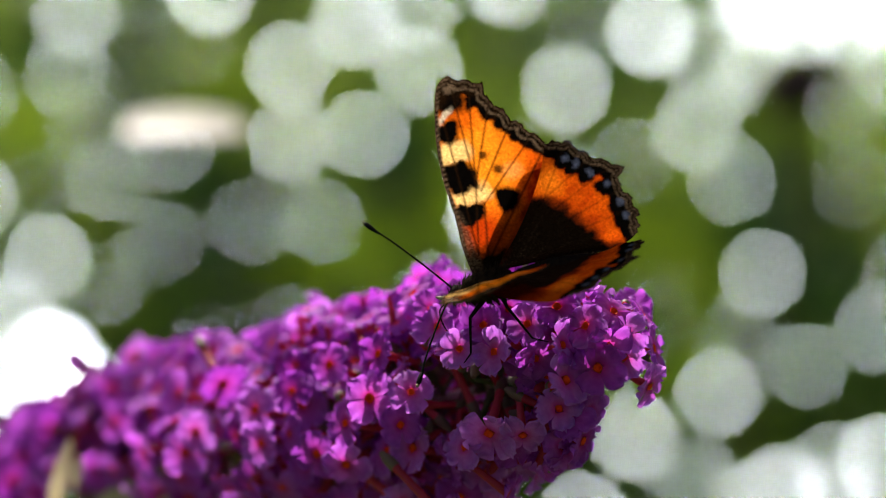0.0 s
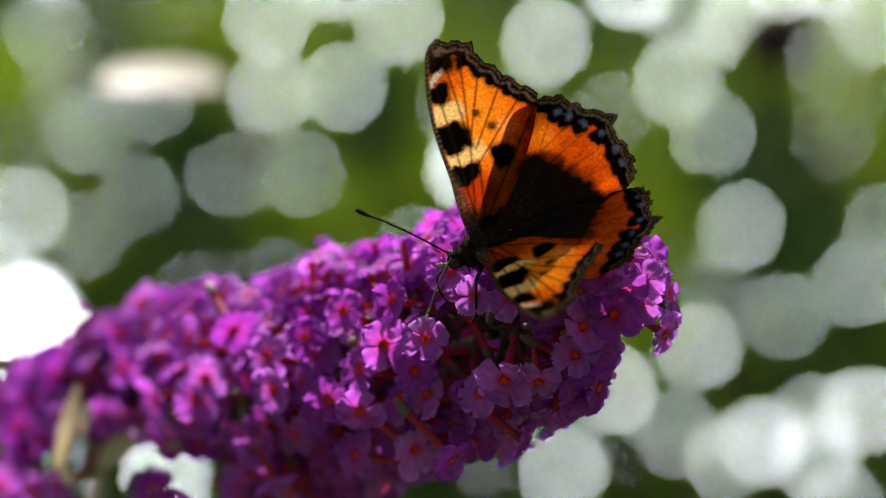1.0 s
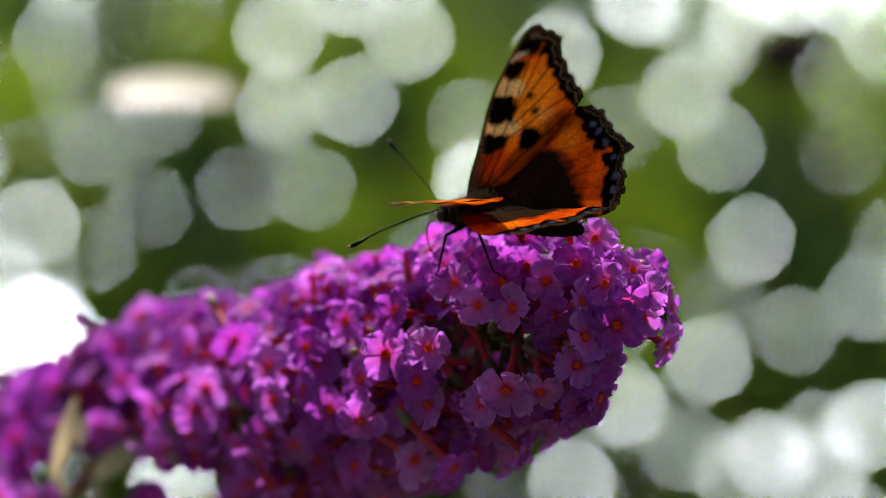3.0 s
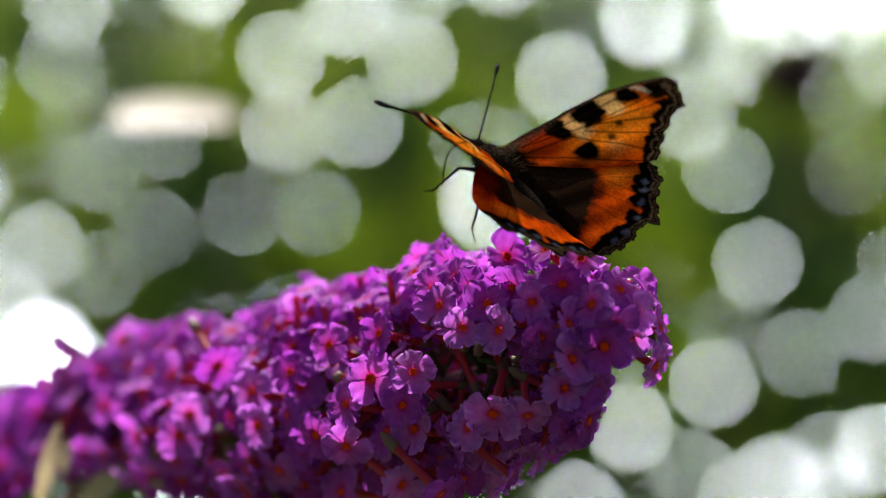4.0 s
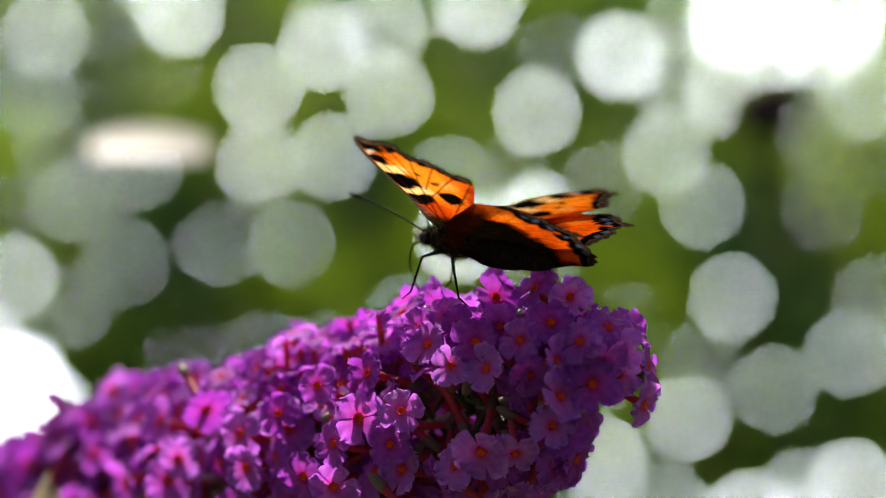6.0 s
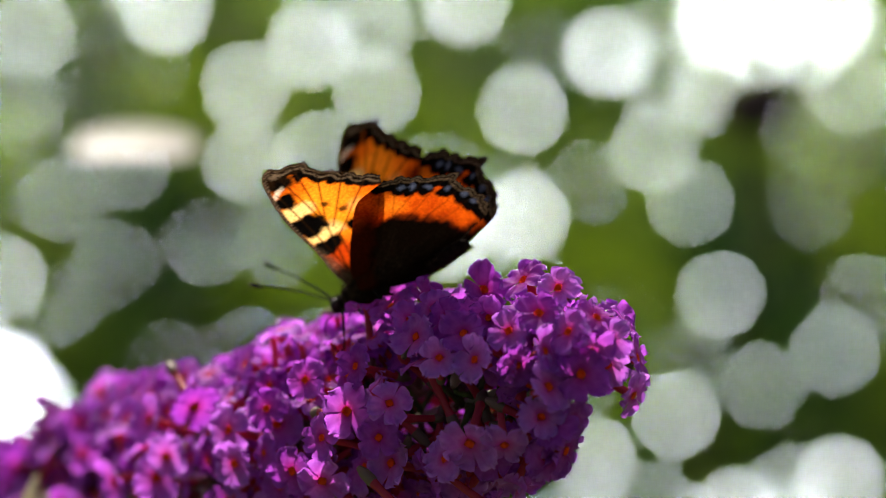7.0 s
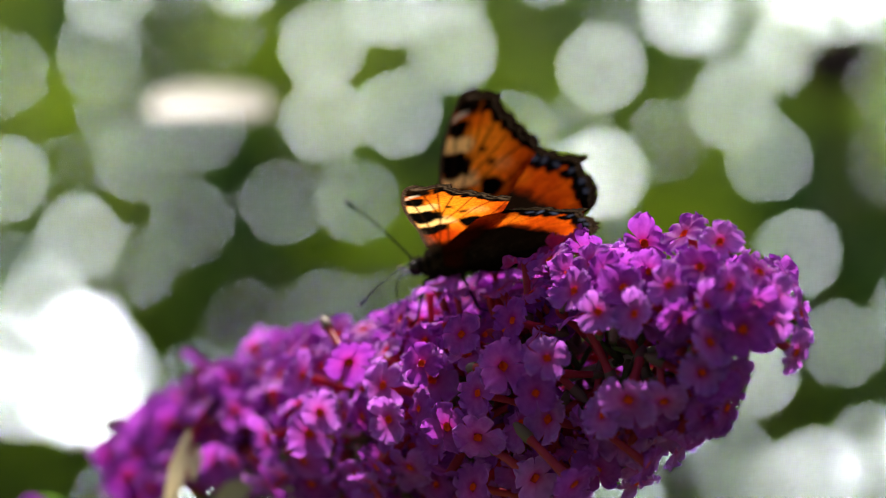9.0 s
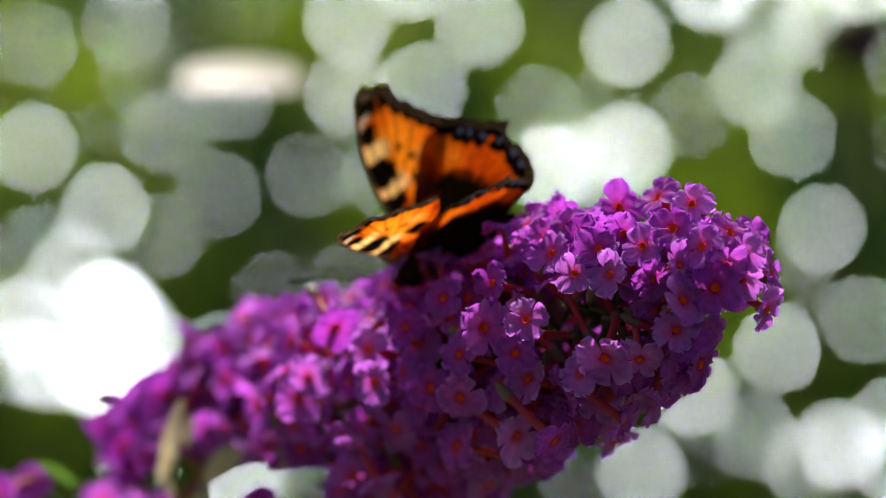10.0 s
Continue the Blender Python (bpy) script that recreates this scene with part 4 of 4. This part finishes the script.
        for hip, knee, foot, toe in (((2.0, 1.0, -1.2), (3.8, 3.4, -1.8), (5.6, 4.2, -6.6), (7.0, 4.4, -7.6)), ((-0.8, 1.1, -1.3), (-1.6, 3.6, -1.6), (-3.4, 4.8, -6.6), (-5.4, 5.2, -7.6))):
            bm = bmesh.new()
            q = [Vector((a, s * b, c)) for a, b, c in (hip, knee, foot, toe)]
            sweep(bm, [p * MM for p in (q[0], q[0].lerp(q[1], 0.5), q[1], q[1].lerp(q[2], 0.5), q[2], q[3])], [r * MM for r in (0.32, 0.30, 0.22, 0.18, 0.14, 0.07)], 6)
            part("leg", bm, CHITIN, root, "thin black jointed leg")
    bm = bmesh.new()
    line = spline([Vector((6.2, 0, -0.4)), Vector((8.4, 0, -1.2)), Vector((8.8, 0.3, -4.0)), Vector((7.4, 0.5, -7.2))], 6)
    sweep(bm, [p * MM for p in line], [0.11 * MM] * len(line), 5)
    part("proboscis", bm, CHITIN, head, "thin dark curved feeding tube")
    for side, mirror in (("L", False), ("R", True)):
        for name, ctrl, a, b, col in (("forewing", FORE, 7, 14, fore_colour), ("hindwing", HIND, 6, 15, hind_colour)):
            ob = new(name, wing_mesh(name, ctrl, a, b, col, mirror, name == "hindwing"))
            ob.parent = root
            tagged(ob, "orange forewing with black and cream patches and dark scalloped edge" if name == "forewing" else "hindwing with dark furry base, orange band and blue-spotted edge")
            wings[side + name[0]] = ob
    return root, wings


# ---- small things among the far shrubs ----
def build_far_bits():
    rnd = random.Random(8)
    root = new("withered_panicle")
    root.location = (0.0945, 0.5, BASE_Z + 0.0452)
    tagged(root, "withered dark brown flower head among the far leaves", "flower")
    bm = bmesh.new()
    sweep(bm, [(0.06, 1.5, -1.36), (0.05, 1.3, -0.5), (0.03, 0.5, -0.1), (0.016, 0.12, -0.03), (0.004, 0.01, -0.005), (0, 0, 0.003)], [0.006, 0.005, 0.003, 0.001, 0.0006, 0.0005], 6)
    part("stem", bm, BARK, root)
    bm = bmesh.new()
    for _ in range(300):
        t = rnd.random()
        a = rnd.uniform(0, 6.283)
        r = 0.0088 * math.sin(math.pi * (0.15 + 0.8 * t))
        p = Vector((math.cos(a) * r + 0.003 * t, math.sin(a) * r, -0.008 + 0.016 * t))
        bmesh.ops.create_cone(bm, cap_ends=True, segments=5, radius1=0.0012, radius2=0.0006, depth=0.0035, matrix=Matrix.Translation(p) @ Vector((0, 0, 1)).rotation_difference(Vector((math.cos(a), math.sin(a), rnd.uniform(-0.3, 0.6)))).to_matrix().to_4x4())
    tagged(part("seed_head", bm, WITHERED, root), kind="stuff")
    root = new("dry_leaf")
    root.location = (-0.0529, 0.25, BASE_Z + 0.0244)
    tagged(root, "pale cream dry leaf on a twig", "leaf")
    bm = bmesh.new()
    rows = []
    for k in range(9):
        t = k / 8
        w = 0.0054 * math.sin(math.pi * (0.06 + 0.9 * t)) ** 0.28
        c = Vector((-0.0118 + 0.0236 * t, 0, 0.001 * math.sin(3 * t)))
        rows.append([bm.verts.new(c + Vector((0, s * w * 0.85, abs(s) * 0.0006 + s * w * 0.6))) for s in (-1, 0, 1)])
    for r0, r1 in zip(rows, rows[1:]):
        for s in (0, 1):
            bm.faces.new((r0[s], r0[s + 1], r1[s + 1], r1[s]))
    part("blade", bm, PALE_LEAF, root)
    bm = bmesh.new()
    sweep(bm, [(0.0105, 0, 0), (0.03, 0.35, 0.03), (0.03, 0.9, 0.02), (0.03, 1.5, -0.12), (0.02, 1.7, -0.6), (0.02, 1.72, -1.34)], [0.0003, 0.0006, 0.0012, 0.002, 0.003, 0.004], 6)
    part("twig", bm, BARK, root)


build_ground()
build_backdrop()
build_shrubs()
build_cane()
panicle = build_panicle()
butterfly, wings = build_butterfly()
build_far_bits()


def motions():
    # the panicle sways on its stem
    walk(panicle, [
        (0.0, pose(0.0072, 0.0000, 1.2894, 0.01, -0.00, 0.00)),
        (0.2, pose(0.0082, 0.0000, 1.2895, 0.04, 0.06, 0.34)),
        (0.5, pose(0.0096, 0.0000, 1.2897, 0.09, 0.15, 0.85)),
        (0.9, pose(0.0115, 0.0000, 1.2902, 0.13, 0.08, 0.35)),
        (1.0, pose(0.0120, 0.0000, 1.2903, 0.14, 0.07, 0.22)),
        (1.2, pose(0.0118, 0.0000, 1.2906, 0.19, -0.07, 0.22)),
        (1.5, pose(0.0114, 0.0000, 1.2910, 0.26, -0.27, 0.23)),
        (1.8, pose(0.0112, 0.0000, 1.2903, 0.23, -0.07, 0.34)),
        (2.0, pose(0.0111, 0.0000, 1.2898, 0.21, 0.06, 0.42)),
        (2.2, pose(0.0111, 0.0000, 1.2898, 0.05, 0.17, 0.32)),
        (2.5, pose(0.0110, 0.0000, 1.2899, -0.17, 0.33, 0.18)),
        (2.7, pose(0.0112, 0.0000, 1.2910, -0.55, 0.52, 0.59)),
        (3.8, pose(0.0102, 0.0000, 1.2893, -0.87, 0.91, 1.20)),
        (4.0, pose(0.0084, 0.0000, 1.2910, -0.24, 0.05, 1.02)),
        (4.2, pose(0.0085, 0.0000, 1.2907, -0.67, 0.08, 0.83)),
        (4.5, pose(0.0088, 0.0000, 1.2902, -1.31, 0.13, 0.55)),
        (4.8, pose(0.0088, 0.0000, 1.2898, -1.29, 0.21, 0.75)),
        (5.0, pose(0.0087, 0.0000, 1.2895, -1.28, 0.27, 0.88)),
        (5.3, pose(0.0096, 0.0000, 1.2897, -1.36, 0.23, 0.61)),
        (5.5, pose(0.0101, 0.0000, 1.2898, -1.42, 0.20, 0.42)),
        (5.7, pose(0.0102, 0.0000, 1.2900, -1.58, 0.15, 0.41)),
        (6.8, pose(0.0102, 0.0000, 1.2913, -2.62, -0.20, 0.30)),
        (7.0, pose(0.0102, 0.0000, 1.2913, -2.62, -0.20, 0.30)),
        (7.3, pose(0.0122, 0.0000, 1.2910, -2.72, 0.01, 0.13)),
        (7.5, pose(0.0136, 0.0000, 1.2907, -2.79, 0.16, 0.01)),
        (7.6, pose(0.0136, 0.0000, 1.2905, -2.91, 0.29, -0.06)),
        (7.9, pose(0.0136, 0.0000, 1.2898, -3.25, 0.69, -0.27)),
        (8.0, pose(0.0135, 0.0000, 1.2896, -3.37, 0.83, -0.34)),
        (8.2, pose(0.0140, 0.0000, 1.2896, -3.31, 0.73, -0.42)),
        (8.5, pose(0.0146, 0.0000, 1.2896, -3.22, 0.58, -0.55)),
        (8.8, pose(0.0181, 0.0000, 1.2910, -3.12, 0.51, -0.78)),
        (9.0, pose(0.0205, 0.0000, 1.2920, -3.06, 0.46, -0.93)),
        (9.1, pose(0.0205, 0.0000, 1.2922, -3.12, 0.32, -0.92)),
        (9.4, pose(0.0206, 0.0000, 1.2928, -3.28, -0.11, -0.86)),
        (9.5, pose(0.0206, 0.0000, 1.2930, -3.34, -0.25, -0.84)),
        (9.7, pose(0.0182, 0.0000, 1.2932, -3.42, -0.47, -0.75)),
        (10.0, pose(0.0147, 0.0000, 1.2935, -3.52, -0.80, -0.62)),
    ])
    # the butterfly steps and turns on the flower
    walk(butterfly, [
        (0.0, pose(0.0068, -0.0038, 1.2953, -32.9, 15.6, 161.1)),
        (0.2, pose(0.0072, -0.0013, 1.2955, -23.0, 11.7, 186.4)),
        (0.5, pose(0.0071, -0.0013, 1.2934, -34.8, 24.8, 167.4)),
        (0.9, pose(0.0088, -0.0010, 1.2940, -32.3, 21.5, 176.8)),
        (1.0, pose(0.0094, -0.0007, 1.2943, -31.2, 22.4, 179.4)),
        (1.2, pose(0.0093, -0.0006, 1.2943, -31.5, 21.1, 178.8)),
        (1.5, pose(0.0089, -0.0003, 1.2967, -33.1, 14.2, 187.2)),
        (1.8, pose(0.0093, -0.0005, 1.2980, -30.5, 2.3, 191.6)),
        (2.0, pose(0.0077, -0.0002, 1.2973, -26.0, -1.6, 163.1)),
        (2.2, pose(0.0067, 0.0041, 1.2977, -21.4, 5.1, 154.9)),
        (2.5, pose(0.0056, 0.0054, 1.2987, -22.7, 1.0, 158.3)),
        (2.7, pose(0.0056, 0.0047, 1.2993, -22.8, 8.7, 153.4)),
        (3.8, pose(0.0101, 0.0057, 1.3072, -2.0, -31.6, 139.0)),
        (4.0, pose(0.0083, 0.0080, 1.3092, -4.7, -34.2, 137.8)),
        (4.2, pose(0.0092, 0.0049, 1.3061, -9.2, -19.3, 132.1)),
        (4.5, pose(0.0093, 0.0055, 1.3050, 3.6, -5.6, 144.8)),
        (4.8, pose(0.0085, 0.0073, 1.3030, 6.4, 6.4, 150.6)),
        (5.0, pose(0.0090, 0.0086, 1.3031, 1.3, 2.8, 148.3)),
        (5.3, pose(0.0093, 0.0105, 1.3036, 3.0, -4.6, 149.2)),
        (5.5, pose(0.0104, 0.0113, 1.3058, -6.4, -15.8, 138.6)),
        (5.7, pose(0.0086, 0.0100, 1.3051, -8.6, -9.1, 136.6)),
        (6.8, pose(-0.0006, 0.0194, 1.3020, -4.0, 5.7, 154.5)),
        (7.0, pose(-0.0039, 0.0237, 1.2977, 4.6, 28.6, 157.1)),
        (7.3, pose(-0.0018, 0.0247, 1.2982, 1.0, 24.2, 159.3)),
        (7.5, pose(0.0002, 0.0238, 1.2969, 7.4, 20.0, 161.5)),
        (7.6, pose(0.0005, 0.0212, 1.3000, -4.1, 11.7, 166.1)),
        (7.9, pose(0.0000, 0.0221, 1.3005, -9.5, 5.3, 170.9)),
        (8.0, pose(-0.0023, 0.0261, 1.2995, -6.3, 1.9, 168.4)),
        (8.2, pose(-0.0046, 0.0288, 1.2937, -0.3, 33.0, 177.6)),
        (8.5, pose(-0.0046, 0.0297, 1.2917, -6.2, 38.4, 166.8)),
        (8.8, pose(-0.0029, 0.0319, 1.2956, -13.9, 15.1, 171.8)),
        (9.0, pose(-0.0032, 0.0347, 1.2957, -5.7, 10.1, 165.7)),
        (9.1, pose(-0.0034, 0.0342, 1.2971, 1.0, 8.5, 165.9)),
        (9.4, pose(-0.0053, 0.0359, 1.2903, -8.2, 36.1, 155.8)),
        (9.5, pose(-0.0050, 0.0364, 1.2906, -9.9, 34.7, 153.4)),
        (9.7, pose(-0.0070, 0.0351, 1.2908, -9.8, 34.4, 153.0)),
        (10.0, pose(-0.0109, 0.0355, 1.2913, -7.0, 32.9, 156.2)),
    ])
    # seconds, lift of the left and of the right forewing, sweep of the hindwings, their lift beyond the forewings, in degrees
    beat = [
        (0.0, 25, 73, -5, 0, -17, -8), (0.2, -9, 51, -5, 2, -11, 0), (0.5, 25, 53, -5, 0, -23, 2), (0.9, 8, 51, -4, 0, -14, 2), (1.0, 6, 53, -1, -1, -14, 2),
        (1.2, 6, 51, -5, 1, -13, 2), (1.5, 0, 42, -5, 1, -11, 1), (1.8, 4, 55, -3, 1, -15, -1), (2.0, 19, 58, -3, 1, -27, 0), (2.2, 17, 61, 4, -4, -19, 3),
        (2.5, 25, 54, 0, -2, -8, 7), (2.7, 21, 52, 0, -4, -10, 6), (3.8, 16, 31, -2, -3, -21, 6), (4.0, 24, 31, -2, -2, -19, 5), (4.2, 43, 30, -7, 0, -11, -1),
        (4.5, 37, 37, -11, -7, -12, 2), (4.8, 39, 42, -13, -8, -7, 1), (5.0, 25, 42, -14, -2, -4, 0), (5.3, 30, 49, -14, -1, -3, 1), (5.5, 36, 21, -14, 3, -3, 1),
        (5.7, 40, 5, -17, 3, -3, -2), (6.8, 26, 2, -5, 0, -7, -2), (7.0, 28, 66, 0, -2, -2, 0), (7.3, 35, 61, 3, 3, 0, -3), (7.5, 32, 61, 1, 3, 2, -5),
        (7.6, 40, 41, 1, 2, 2, -6), (7.9, 39, 27, 4, 7, 2, -12), (8.0, 35, 40, 4, 15, 2, -14), (8.2, 19, 45, 1, 8, 0, -8), (8.5, 10, 74, -5, 4, -4, 1),
        (8.8, 25, 41, 4, 11, -4, -6), (9.0, 24, 53, -1, 13, -4, -11), (9.1, 7, 40, -3, 8, -4, -8), (9.4, 10, 65, -8, 0, -5, 1), (9.5, 9, 66, -6, 0, -5, 4),
        (9.7, 17, 75, -7, 2, -6, 4), (10.0, 12, 75, -1, 1, -6, 5),
    ]
    # seconds, dip and turn of each antenna
    left = [
        (0.0, 19, 69), (0.2, -1, 67), (0.5, -2, 77), (1.0, -6, 67), (1.5, -10, 63), (2.0, 15, 58), (2.5, 6, 65), (2.7, 3, 65), (3.8, 5, 49), (4.0, -6, 55), (4.5, -15, -3), (5.0, -20, 66), (5.5, -10, 15), (7.0, -37, -14), (7.3, -8, 76), (7.6, -18, 68), (8.0, -14, 70), (8.8, 1, 69), (9.1, 18, 70), (10.0, -30, 35)
    ]
    right = [
        (0.0, -47, -27), (0.2, -37, -47), (0.5, -35, -37), (1.0, -25, -45), (1.5, -39, -55), (2.0, -39, -40), (2.5, -39, -30), (2.7, -36, -30), (3.8, -26, -41), (4.0, -22, -45), (4.5, -6, -34), (5.0, -11, -39), (5.5, -13, -51), (7.0, -49, -23), (7.3, -44, -28), (7.6, -32, -42), (8.0, -25, -43), (8.8, -43, -37), (9.1, -38, -31), (10.0, -30, -35)
    ]
    # the abdomen rises and dips at its joint
    dip = [(0.0, 9), (2.0, 9), (2.5, 1), (3.8, 0), (4.2, 0), (4.5, -5), (5.0, -6), (5.5, 0), (5.7, 1), (6.8, 7), (7.0, 6), (7.5, 4), (8.0, 7), (8.5, 2), (9.0, 9), (9.5, 5), (10.0, 5)]
    walk(wings["abdomen"], [(t, pose(-0.0022, 0, -0.0002, 0, a, 0) @ pose(0.0022, 0, 0.0002)) for t, a in dip])
    walk(wings["La"], [(t, pose(0.0057, 0.0005, 0.0011, 0, a, b)) for t, a, b in left])
    walk(wings["Ra"], [(t, pose(0.0057, -0.0005, 0.0011, 0, a, b)) for t, a, b in right])
    walk(wings["Lf"], [(t, pose(0, 0.0008, 0.00135, a)) for t, a, b, s, r, g, h in beat])
    walk(wings["Rf"], [(t, pose(0, -0.0008, 0.00135, -b)) for t, a, b, s, r, g, h in beat])
    walk(wings["Lh"], [(t, pose(0, 0.0008, 0.0008, a + min(g, -3)) @ pose(0, 0, 0, 0, 0, -s)) for t, a, b, s, r, g, h in beat])
    walk(wings["Rh"], [(t, pose(0, -0.0008, 0.0008, -b - min(h, 1)) @ pose(0, 0, 0, 0, 0, r)) for t, a, b, s, r, g, h in beat])


motions()
